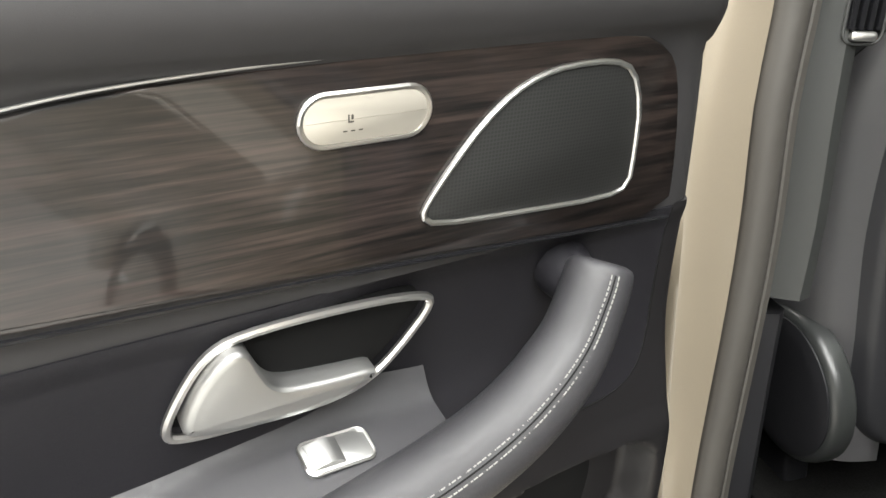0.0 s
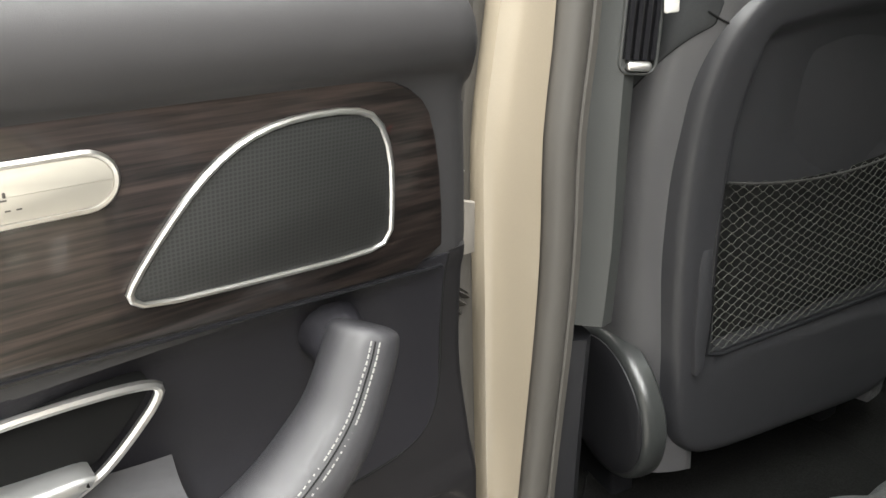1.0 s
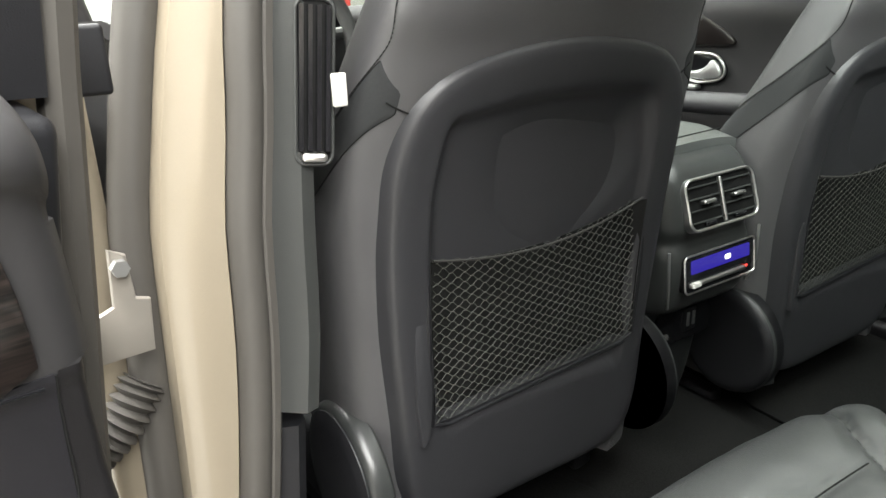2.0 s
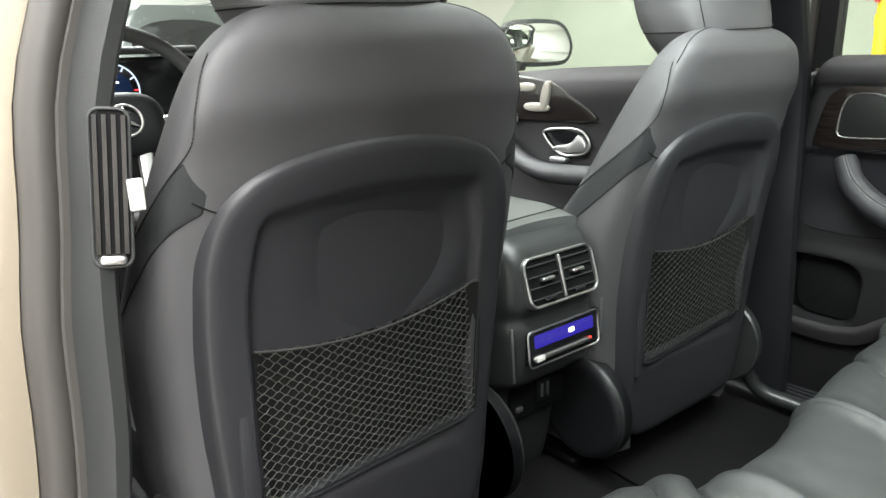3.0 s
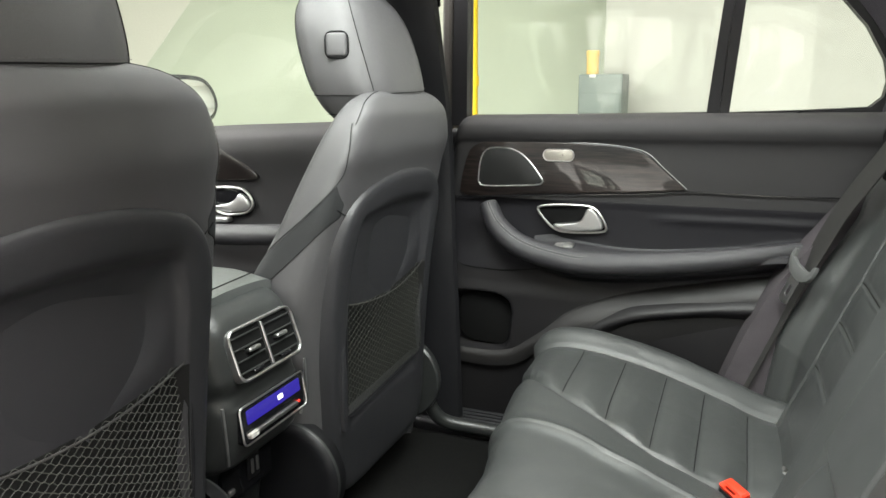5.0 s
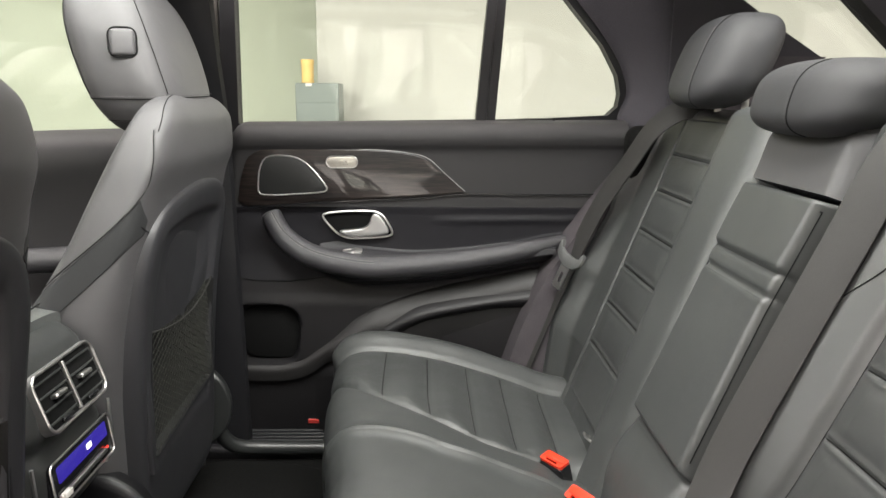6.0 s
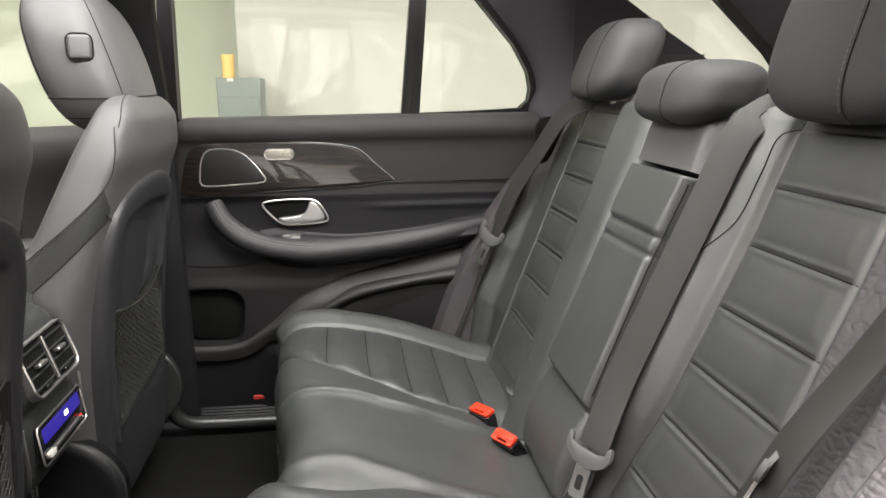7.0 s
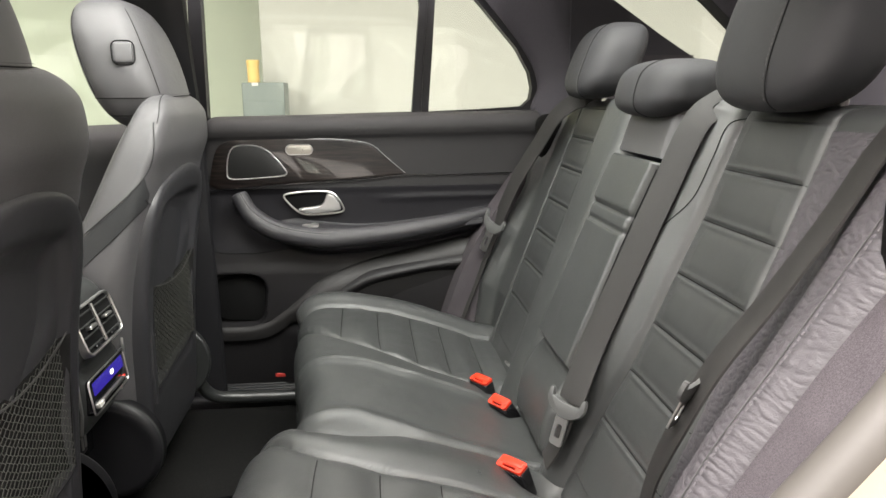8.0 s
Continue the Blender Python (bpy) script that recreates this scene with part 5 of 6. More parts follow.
        q.y = hc.y + 0.07 * (t - 0.5) + (q.y - hc.y - 0.07 * (t - 0.5)) * (1.0 - 0.16 * max(0, t - 0.5) - 0.14 * max(0, 0.3 - t))
        return q
    hr = hr0 = add("headrest", pillow(hc, (0.270, 0.164, 0.262), 3.2, 56, 40, bend), LEATHER, "smooth black leather headrest", angle=80)

    def rest_point(a, z):
        e = 2 / 3.2
        b = math.asin(max(-1, min(1, math.copysign(abs((z - hc.z) / 0.131) ** 1.6, z - hc.z))))
        cb = math.cos(b) ** e
        return bend(Vector((hc.x + 0.1354 * cb * math.copysign(abs(math.cos(a)) ** e, math.cos(a)), hc.y + 0.0826 * cb * math.copysign(abs(math.sin(a)) ** e, math.sin(a)), z)))
    for a in ((222, 141) if side > 0 else (318,)):
        rise = [rest_point(radians(a), 1.304 + 0.164 * i / 24) for i in range(25)]
        part("headrest_seam", tube(rise, 0.0008, 5), SEAM, hr0, "", xf)
        part("headrest_stitch", stitches([q + Vector((0.006 if a < 270 else -0.006, -0.002, 0)) for q in rise], 0.0055, 0.0036, 0.0006), STITCH_DARK, hr0, "", xf)
    ring = []
    for k in range(64):
        a = 2 * math.pi * k / 64
        ring.append(rest_point(a, 1.300 + 0.004 * math.cos(a)))
    part("headrest_seam", tube(ring, 0.0010, 5, True), SEAM, hr, "", xf)
    part("headrest_seam", tube([rest_point(2 * math.pi * k / 64, 1.262) for k in range(64)], 0.0007, 5, True), SEAM, hr, "", xf)
    part("headrest_stitch", stitches([q + Vector((0, 0, 0.004)) + Vector((q.x - hc.x, q.y - hc.y, 0)).normalized() * 0.0022 for q in ring + ring[:1]], 0.0055, 0.0036, 0.0005), STITCH_MID, hr, "grey stitching", xf)
    bq = rest_point(radians(191), 1.382)
    bxf = xf @ Matrix.Translation(bq) @ Matrix.Rotation(radians(16), 4, "Z")
    part("adjust_button", rbox((-0.0005, 0.0, 0.0), (0.012, 0.036, 0.040), 0.0055), LEATHER, hr, "square release button", bxf)
    part("button_rim", tube([(-0.0012, q.x, q.y) for q in rrect(0, 0, 0.041, 0.045, 0.012)], 0.0015, 6, True), SEAM, hr, "", bxf)
    for x in (-0.07, 0.07):
        part("post", tube([(x, -0.02, 1.20), (x, 0.03, 1.30)], 0.006, 10), CHROME, hr, "chrome post", xf)
    # cushion and side covers
    cush = lambda s, t: Vector(((s - 0.5) * 0.45, 0.12 + 0.43 * t, 0.66 + 0.05 * abs(2 * s - 1) ** 3 + 0.02 * t - 0.05 * max(0, t - 0.85) / 0.15))
    add("seat_cushion", sheet(cush, 30, 24, 0.14, (0, 0, -1)), LEATHER_SOFT, "black leather seat cushion", angle=80)
    for sx in (-1, 1):
        inb = sx * side < 0
        px = sx * 0.240
        cy, cz, rr = (0.066, 0.622, 0.098) if inb else (0.078, 0.622, 0.100)
        disc = [(rr * math.cos(a) + cy, cz + rr * 1.04 * math.sin(a)) for a in [2 * math.pi * k / 40 for k in range(40)]]
        rows = [[Vector((px + sx * w, q.x, q.y)) for q in offset2(disc, i)] for w, i in ((0.020, 0.010), (0.024, 0.011), (0.027, 0.018), (0.029, 0.03), (0.030, 0.06))]
        band = [[Vector((px + sx * w, q.x, q.y)) for q in offset2(disc, i)] for w, i in ((-0.008, 0.004), (-0.004, 0.0), (0.008, 0.0), (0.016, 0.002), (0.021, 0.006), (0.0225, 0.011))]
        if inb:
            rows = [[Vector((px + sx * w, q.x, q.y)) for q in offset2(disc, i)] for w, i in ((-0.012, 0.0), (0.008, 0.0), (0.015, 0.003), (0.020, 0.009), (0.022, 0.018), (0.020, 0.03), (0.019, 0.06))]
            band = [[Vector((px + sx * w, q.x, q.y)) for q in offset2(disc, i)] for w, i in ((-0.012, 0.0), (0.008, 0.0), (0.013, 0.002))]
        part("cover_rim", loft(band), SATIN, seat, "satin rim of the recliner cover", xf)
        part("recliner_cover", loft(rows), PLASTIC, seat, "dark rounded recliner cover", xf)
        add("side_valance", rbox((px - sx * 0.012, 0.37, 0.555), (0.03, 0.36, 0.12), 0.012), PLASTIC)
        add("seat_rail", rbox((sx * 0.2, 0.33, 0.445), (0.04, 0.44, 0.06), 0.008), PLASTIC)
    return seat


front_seat(-1)
front_seat(1)


# ---------- centre console ----------
def console():
    c = thing("centre_console", (0.0, 0.30, 0.42), "dark centre console with rear air vents and a blue climate display", "console")
    X = 0.010
    prof = [(0.20, 0.42), (0.135, 0.46), (0.105, 0.60), (0.085, 0.68), (0.040, 0.705), (0.026, 0.735), (0.022, 0.80), (0.030, 0.825), (0.022, 0.850), (0.030, 0.895), (0.044, 0.932), (0.070, 0.950), (0.12, 0.958), (0.26, 0.962)]
    pp = spline([(a, b, 0) for a, b in prof], 60)
    half = [(0.42, 0.11), (0.66, 0.115), (0.72, 0.118), (0.80, 0.116), (0.86, 0.115), (0.92, 0.112), (0.963, 0.100)]
    rings = []
    for q in pp:
        h = lerp_table(q.y, half)
        ring = []
        for k in range(25):
            t = 2 * k / 24 - 1
            x = h * math.copysign(abs(t) ** 0.8, t)
            ring.append(Vector((X + x, q.x + 0.05 * abs(t) ** 6, q.y)))
        ring += [Vector((X + h, 0.75, q.y)), Vector((X - h, 0.75, q.y))]
        rings.append(ring)
    part("body", loft(rings), SATIN, c, "dark moulded console body", angle=60)
    lid = lambda s, t: Vector((X + (s - 0.5) * 0.205, 0.078 + 0.50 * t, 0.957 + 0.010 * math.sin(math.pi * s) ** 0.5 + 0.012 * min(1, t * 8)))
    part("armrest_lid", sheet(lid, 24, 30, 0.02, (0, 0, -1)), LID, c, "padded leather armrest lid", angle=70)
    part("lid_seam", tube([(X - 0.085, 0.09, 0.9725), (X - 0.02, 0.086, 0.9765), (X + 0.09, 0.10, 0.9735)], 0.0012, 5), SEAM, c)
    # vents, in a face that leans back
    vx = frame_matrix((X + 0.004, 0.0265, 0.884), (1, 0, 0), (0, -0.94, 0.30), (0, 0.30, 0.94))
    out = rrect(0, 0, 0.162, 0.078, 0.016, 6)
    # Near-black backing paints the shade inside the vent, as the slab is shallow.
    v = part("air_vent", slab(offset2(out, 0.002), -0.04, 0.0016, 0.001), BLACK_CLOTH, c, "air vent with its inner shade painted black", vx)
    part("vent_frame", ring_plate(offset2(out, 0.0022), offset2(out, -0.0024), -0.02, 0.0050), ALU, v, "satin chrome vent frame", vx)
    part("vent_lip", tube([(q.x, 0.0050, q.y) for q in out], 0.0020, 8, True), CHROME, v, "satin chrome lip", vx)
    part("vent_divider", rbox((0, 0.0, 0), (0.005, 0.014, 0.070), 0.002), CHROME, v, "satin chrome divider", vx)
    for sx in (-1, 1):
        for k in range(4):
            z = -0.027 + 0.018 * k
            part("vent_slat", loft([[Vector((x, -0.002, z - 0.0014)), Vector((x, 0.0055, z - 0.0006)), Vector((x, 0.0055, z + 0.0014)), Vector((x, -0.002, z + 0.0012))] for x in (sx * 0.004, sx * 0.076)]), PLASTIC_GREY, v, "", vx)
        part("vent_tab", rbox((sx * 0.036, 0.006, 0.002), (0.028, 0.012, 0.006), 0.0025), CHROME, v, "chrome vent tab", vx)
        part("vent_tab", rbox((sx * 0.036, 0.003, -0.031), (0.026, 0.010, 0.006), 0.0025), GLOSS, v, "", vx)
    # climate display
    dx = frame_matrix((X + 0.008, 0.0185, 0.775), (1, 0, 0), (0, -0.99, 0.12), (0, 0.12, 0.99))
    out = rrect(0, 0, 0.172, 0.060, 0.008, 5)
    d = part("display", slab(out, -0.02, 0.002, 0.001), GLOSS, c, "glossy black climate panel", dx)
    part("display_frame", tube([(q.x, 0.002, q.y) for q in out], 0.0017, 8, True), CHROME, d, "satin chrome frame", dx)
    part("screen", slab(rrect(0, 0.011, 0.144, 0.022, 0.002, 3), 0.001, 0.0030, 0.0002), BLUE, d, "glowing blue screen", dx)
    part("screen_symbol", slab(rrect(0.016, 0.011, 0.014, 0.008, 0.002, 3), 0.002, 0.0036, 0.0002), WHITE_GLOW, d, "white symbol", dx)
    part("key_bar", rbox((-0.01, 0.004, -0.0165), (0.135, 0.006, 0.007), 0.002), CHROME, d, "chrome key bar", dx)
    part("key", rbox((-0.066, 0.006, -0.0165), (0.020, 0.008, 0.009), 0.002), WHITE_PLASTIC, d, "", dx)
    part("red_symbol", rbox((0.058, 0.004, -0.0150), (0.013, 0.002, 0.004), 0.001), RED_GLOW, d, "red symbol", dx)
    # side strips
    for sx in (-1, 1):
        part("side_strip", tube([(X + sx * 0.110, 0.024, 0.82), (X + sx * 0.108, 0.022, 0.76), (X + sx * 0.098, 0.03, 0.722)], 0.0026, 6), ALU, c, "thin satin strip")
    # sockets
    part("socket_panel", rbox((X + 0.02, 0.092, 0.645), (0.14, 0.01, 0.075), 0.006), GLOSS, c, "glossy socket panel")
    sk = part("usb_socket", rbox((X + 0.03, 0.086, 0.648), (0.034, 0.008, 0.044), 0.005), PLASTIC, c, "twin charging socket")
    part("socket_slot", rbox((X + 0.023, 0.0815, 0.65), (0.006, 0.004, 0.026), 0.001), ALU, sk)
    part("socket_slot", rbox((X + 0.037, 0.0815, 0.65), (0.006, 0.004, 0.026), 0.001), ALU, sk)
    part("socket_key", rbox((X - 0.03, 0.086, 0.628), (0.016, 0.008, 0.010), 0.003), ALU, c)


console()


# ---------- rear bench ----------
def on_back(x, z, off=0.0):
    """A point of the leaning plane of the rear backrest, off metres in front of it."""
    return Vector((x, -0.841 - 0.377 * (z - 0.845) + 0.9357 * off, z + 0.3528 * off))


SEAMS = (0.764, 0.850, 0.927, 1.005, 1.085, 1.157)


def seat_x(ax, z, s):
    """Across the bench: the seats' own width ax, from the middle, to the car's x."""
    drift = lerp_table(z, [(0.60, 0.085), (0.68, 0.070), (0.77, 0.050), (0.85, 0.028), (0.93, 0.018), (1.0, 0.010), (1.1, 0.0)])
    k = min(1.0, max(0.0, (ax - 0.08) / 0.16)) * min(1.0, max(0.0, (0.50 - ax) / 0.25))
    if s < 0:
        return -(ax - drift * k)
    return lerp_table(ax, [(0.078, 0.150), (0.247, 0.340), (0.456, 0.562), (0.735, 0.752)]) - 0.6 * drift * k


def back_off(ax, z, s=-1):
    """Padding in front of the plane; ax is the distance from the bench's middle."""
    o = lerp_table(ax, [(0.078, -0.035), (0.088, 0.006), (0.12, 0.024), (0.19, 0.030), (0.234, 0.012), (0.247, 0.002), (0.735, 0.002)])
    # the outer bolster stands out more, the lower it is
    rise = lerp_table(z, [(0.78, 0.116), (0.88, 0.103), (0.97, 0.082), (1.06, 0.060), (1.16, 0.036), (1.20, 0.025), (1.27, 0.010)])
    o += rise * lerp_table(ax, [(0.40, 0.0), (0.455, 0.04), (0.50, 0.12), (0.56, 0.26), (0.59, 0.62), (0.62, 0.92), (0.65, 1.0), (0.675, 0.86), (0.695, 0.55), (0.710, 0.0), (0.722, -0.75), (0.735, -1.6)])
    if ax > 0.69:
        o -= 0.05 * ((ax - 0.69) / 0.03) ** 2 * (1 - rise / 0.12)
    if s > 0 and ax > 0.47:
        o = 0.004 + (o - 0.004) * lerp_table(z, [(1.0, 0.5), (1.1, 0.85)])
    if 0.248 < ax < 0.455:
        e = min((ax - 0.248), (0.455 - ax)) / 0.03
        e = min(1, e)
        d = min(abs(z - s) for s in SEAMS)
        o += e * (0.0040 * (1 - math.exp(-(d / 0.016) ** 2)) - 0.0034 * math.exp(-(d / 0.0022) ** 2) + 0.0016 * math.exp(-((d - 0.0055) / 0.003) ** 2)) if SEAMS[0] - 0.1 < z < SEAMS[-1] + 0.07 else 0
    for s in (0.247, 0.456):
        o -= 0.006 * math.exp(-((ax - s) / 0.004) ** 2)
    if z > 1.228:
        o -= 0.075 * ((z - 1.228) / 0.045) ** 2.4
    if z < 0.74 and ax > 0.47:
        o -= 0.25 * (0.74 - z)
    # soft wrinkles
    o += 0.0016 * noise.noise(Vector((ax * 9, z * 9, 3.1)))
    return o


def pad(ax, z, s, lift=0.0):
    """A point on the padding of one seat's backrest."""
    return on_back(seat_x(ax, z, s), z, back_off(ax, z, s) + lift)


def rear_bench():
    bench = thing("rear_bench", (0, -0.60, 0.42), "black leather rear bench with three seats and a folding centre armrest", "rear seat")
    add = lambda n, g, m, l="", p=None, **k: part(n, g, m, p or bench, l, None, **k)
    for s, nm in ((-1, "backrest"), (1, "backrest")):
        f = lambda a, t: pad(0.078 + 0.657 * a, 0.60 + 0.672 * t, s)
        b = add(nm, sheet(f, 210, 330, 0.09, (0, -0.9357, -0.3528)), LEATHER_SOFT, "black leather backrest with stitched cross seams", angle=80)
        for ax in (0.2475, 0.456):
            row = [pad(ax, z, s, 0.0012) for z in [0.66 + 0.54 * i / 60 for i in range(61)]]
            part("seam", tube(row, 0.0012, 5), SEAM, b)
        for z in SEAMS:
            row = [pad(ax, z + 0.0055, s, 0.0003) for ax in [0.256 + 0.19 * i / 24 for i in range(25)]]
            part("stitch_row", stitches(row, 0.0048, 0.0034, 0.0005), STITCH_DARK, b)
            part("cross_seam", tube([pad(ax, z, s, 0.0004) for ax in [0.250 + 0.203 * i / 24 for i in range(25)]], 0.0010, 5), SEAM, b)
        row = [pad(ax, z, s, 0.0026 if s < 0 else 0.0008) for ax, z in [(0.650, 0.72 + 0.48 * i / 50) for i in range(51)]]
        part("seam", tube(row, 0.0009, 5), STITCH_DARK, b)
        part("stitch_row", stitches([q + Vector((s * 0.010, 0.0028, 0.0012)) for q in row], 0.0066, 0.0044, 0.0009), STITCH_MID, b, "grey bolster stitching")
        if s > 0:
            continue
        # seams over the inner bolster, like a leaf beside the belt
        for line in (((0.255, 1.236), (0.232, 1.212), (0.231, 1.169), (0.226, 1.105), (0.199, 1.056)), ((0.200, 1.242), (0.192, 1.205), (0.195, 1.169), (0.201, 1.107), (0.197, 1.060)), ((0.128, 0.985), (0.104, 0.930), (0.098, 0.86), (0.097, 0.78))):
            row = [pad(q.x, q.y, s, 0.0006) for q in spline([(c, d, 0) for c, d in line], 30)]
            part("leaf_seam", tube(row, 0.0008, 5), SEAM, b)
        # coarse leather of the outer bolster
        bx = lambda a, z: 0.462 + 0.256 * a
        fold = lambda a, t: abs(noise.noise(Vector((a * 15, t * 74 + 1.8 * noise.noise(Vector((a * 6, t * 8, 4.0))), 1.0))))
        crease = lambda a, t: 0.0008 - 0.0012 * max(0.0, 1 - 3.0 * fold(a, t)) ** 1.3 + 0.0004 * noise.noise(Vector((a * 22, t * 150, 2.0)))
        g = lambda a, t: pad(bx(a, 0.66 + 0.56 * t), 0.66 + 0.56 * t, s, 0.0014 + crease(a, t))
        part("outer_bolster", sheet(g, 110, 520, 0.001, (0, -0.9357, -0.3528)), LEATHER_COARSE, b, "coarse creased leather bolster", angle=80)
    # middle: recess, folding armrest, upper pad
    # Near-black sheet painting the shade in the gap behind the armrest.
    add("centre_recess_shade", sheet(lambda a, t: on_back(-0.112 + 0.29 * a, 0.62 + 0.63 * t, -0.03 - 0.05 * max(0, t - 0.93) / 0.07), 6, 20, 0.05, (0, -0.9357, -0.3528)), SEAM)

    arm_edges = lambda z: (lerp_table(z, [(0.77, -0.068), (1.0, -0.074), (1.14, -0.090)]), lerp_table(z, [(0.77, 0.154), (1.035, 0.133), (1.14, 0.121)]))

    def arm(a, t):
        z = 0.775 + 0.368 * t
        x0, x1 = arm_edges(z)
        x = x0 + (x1 - x0) * a
        e = min(a, 1 - a, t * 1.5, (1 - t) * 4)
        o = 0.036 - 0.024 * max(0, 1 - e / 0.05) ** 2
        for zz in (1.020, 1.050):
            o -= 0.006 * math.exp(-((z - zz) / 0.004) ** 2)
        if z > 1.05:
            o += 0.004
        o += 0.003 * math.sin(math.pi * a) + 0.001 * noise.noise(Vector((x * 12, z * 10, 7)))
        return on_back(x, z, o)
    ar = add("folding_armrest", sheet(arm, 70, 110, 0.07, (0, -0.9357, -0.3528)), LEATHER_SOFT, "folded-up leather centre armrest with a strap", angle=80)
    for zz in (1.0145, 1.0555):
        part("strap_stitch", stitches([on_back(-0.066 + 0.188 * i / 30, zz, 0.0375) for i in range(31)], 0.005, 0.0034, 0.0006), STITCH_DARK, ar)
    edge = [on_back(x, z, 0.029) for x, z in ((-0.0695, 0.80), (-0.0745, 1.0), (-0.0895, 1.13), (0.1225, 1.13), (0.1345, 1.02), (0.153, 0.80))]
    part("edge_seam", tube(edge, 0.0010, 5), SEAM, ar)
    up = lambda a, t: on_back(-0.095 + 0.232 * a, 1.149 + 0.098 * t, 0.028 - 0.03 * max(0, 1 - min(a, 1 - a) / 0.08) ** 2 - 0.055 * max(0, t - 0.55) ** 2 * 3 + 0.006 * t)
    add("centre_pad", sheet(up, 30, 24, 0.06, (0, -0.9357, -0.3528)), LEATHER, "smooth leather pad above the armrest", angle=80)
    lowp = lambda a, t: on_back(-0.075 + 0.236 * a, 0.63 + 0.140 * t, 0.020 + 0.014 * math.sin(math.pi * t) - 0.03 * max(0, 1 - min(a, 1 - a) / 0.06) ** 2)
    add("centre_lower_pad", sheet(lowp, 30, 20, 0.06, (0, -0.9357, -0.3528)), LEATHER_SOFT, "leather pad below the armrest", angle=80)
    # cushions: profile front to back
    prof = spline([(-0.36, 0.43, 0), (-0.30, 0.47, 0), (-0.272, 0.56, 0), (-0.262, 0.64, 0), (-0.275, 0.697, 0), (-0.315, 0.724, 0), (-0.40, 0.722, 0), (-0.52, 0.697, 0), (-0.64, 0.656, 0), (-0.72, 0.626, 0), (-0.79, 0.615, 0)], 150)
    # the lines that run from front to back over the cushions
    far_seam = lambda y: lerp_table(-y, [(0.26, 0.460), (0.30, 0.410), (0.37, 0.345), (0.435, 0.300), (0.50, 0.263), (0.56, 0.243), (0.80, 0.238)])
    near_seam = lambda y: lerp_table(-y, [(0.26, -0.165), (0.29, -0.168), (0.34, -0.205), (0.394, -0.235), (0.436, -0.248), (0.48, -0.260), (0.80, -0.262)])
    far_ridge = lambda y: lerp_table(-y, [(0.26, 0.196), (0.38, 0.190), (0.43, 0.180), (0.49, 0.165), (0.60, 0.156), (0.80, 0.154)])
    near_ridge = lambda y: lerp_table(-y, [(0.26, -0.066), (0.38, -0.062), (0.436, -0.080), (0.53, -0.100), (0.80, -0.104)])
    split = lambda y: lerp_table(-y, [(0.26, -0.116), (0.30, -0.122), (0.35, -0.147), (0.40, -0.154), (0.44, -0.146), (0.49, -0.130), (0.80, -0.118)])
    CROSS = (-0.370, -0.457, -0.540, -0.619, -0.700)
    bell = lambda v, w: math.exp(-(v / w) ** 2)

    def cushion_point(x, k):
        q = prof[k]
        y = q.x
        fs, ns, fr, nr, sp = far_seam(y), near_seam(y), far_ridge(y), near_ridge(y), split(y)
        top = min(1, max(0, (k - 45) / 12))
        o = 0.004
        if x > fr:
            # bolster that falls from the ridge to the panel's seam
            o += lerp_table(min(1, (x - fr) / (fs - fr)), [(0.0, 0.004), (0.25, 0.000), (0.8, -0.001), (1.0, -0.004)])
        elif x < sp:
            o += 0.006 + 0.010 * math.sin(math.pi * min(1, max(0, (sp - x) / (sp - ns)))) if x > ns else 0.006
        elif x < nr:
            o -= 0.010 * ((nr - x) / (nr - sp)) ** 2
        o += 0.006 * bell(x - fr, 0.017) * top + 0.006 * bell(x - nr, 0.017) * top
        o -= 0.020 * bell(x - sp, 0.006) * top
        pan = (fs, 0.585) if x > 0 else (-0.585, ns)
        if pan[0] < x < pan[1]:
            e = min(1, min(x - pan[0], pan[1] - x) / 0.03)
            d = min(abs(y - c) for c in CROSS)
            o += top * e * (0.0075 * (1 - bell(d, 0.024)) - 0.0035 * bell(d, 0.0032))
        for c in (fs, ns, 0.588, -0.588):
            o -= 0.007 * bell(x - c, 0.0045) * top
        ax = abs(x)
        o += (0.028 if x > 0 else 0.016) * bell(ax - 0.640, 0.040) * top
        o -= 0.03 * max(0, (ax - 0.67) / 0.04) ** 2
        o += 0.0016 * noise.noise(Vector((x * 8, y * 8, 5.0))) + 0.0009 * noise.noise(Vector((x * 26, y * 22, 2.0)))
        # puckers along the panel seams
        o += 0.0008 * math.sin(y * 330 + 6 * noise.noise(Vector((x * 9, y * 9, 1.0)))) * (bell(x - fs - 0.012, 0.012) + bell(x - ns + 0.012, 0.012)) * top
        # buckle wells at the back
        for bx, dep in ((0.245, 0.012), (0.165, 0.012), (-0.185, 0.036)):
            o -= dep * bell(x - bx, 0.035) * bell(y + 0.725, 0.055)
        p0, p1 = prof[max(k - 1, 0)], prof[min(k + 1, 149)]
        d = (p1 - p0).normalized()
        nrm = Vector((-d.y, d.x))
        if nrm.y < 0 or (k < 40 and nrm.x < 0):
            nrm = -nrm
        back = lerp_table(x, [(-0.70, -0.006), (-0.30, -0.016), (-0.20, -0.010), (-0.15, 0.006), (-0.10, 0.032), (-0.05, 0.048), (0.06, 0.050), (0.15, 0.038), (0.25, 0.022), (0.40, 0.004), (0.70, 0.0)])
        return Vector((x, y + nrm.x * o - back * max(0.0, min(1.0, (-0.28 - y) / -0.30 + 1.0)), q.y + nrm.y * o))
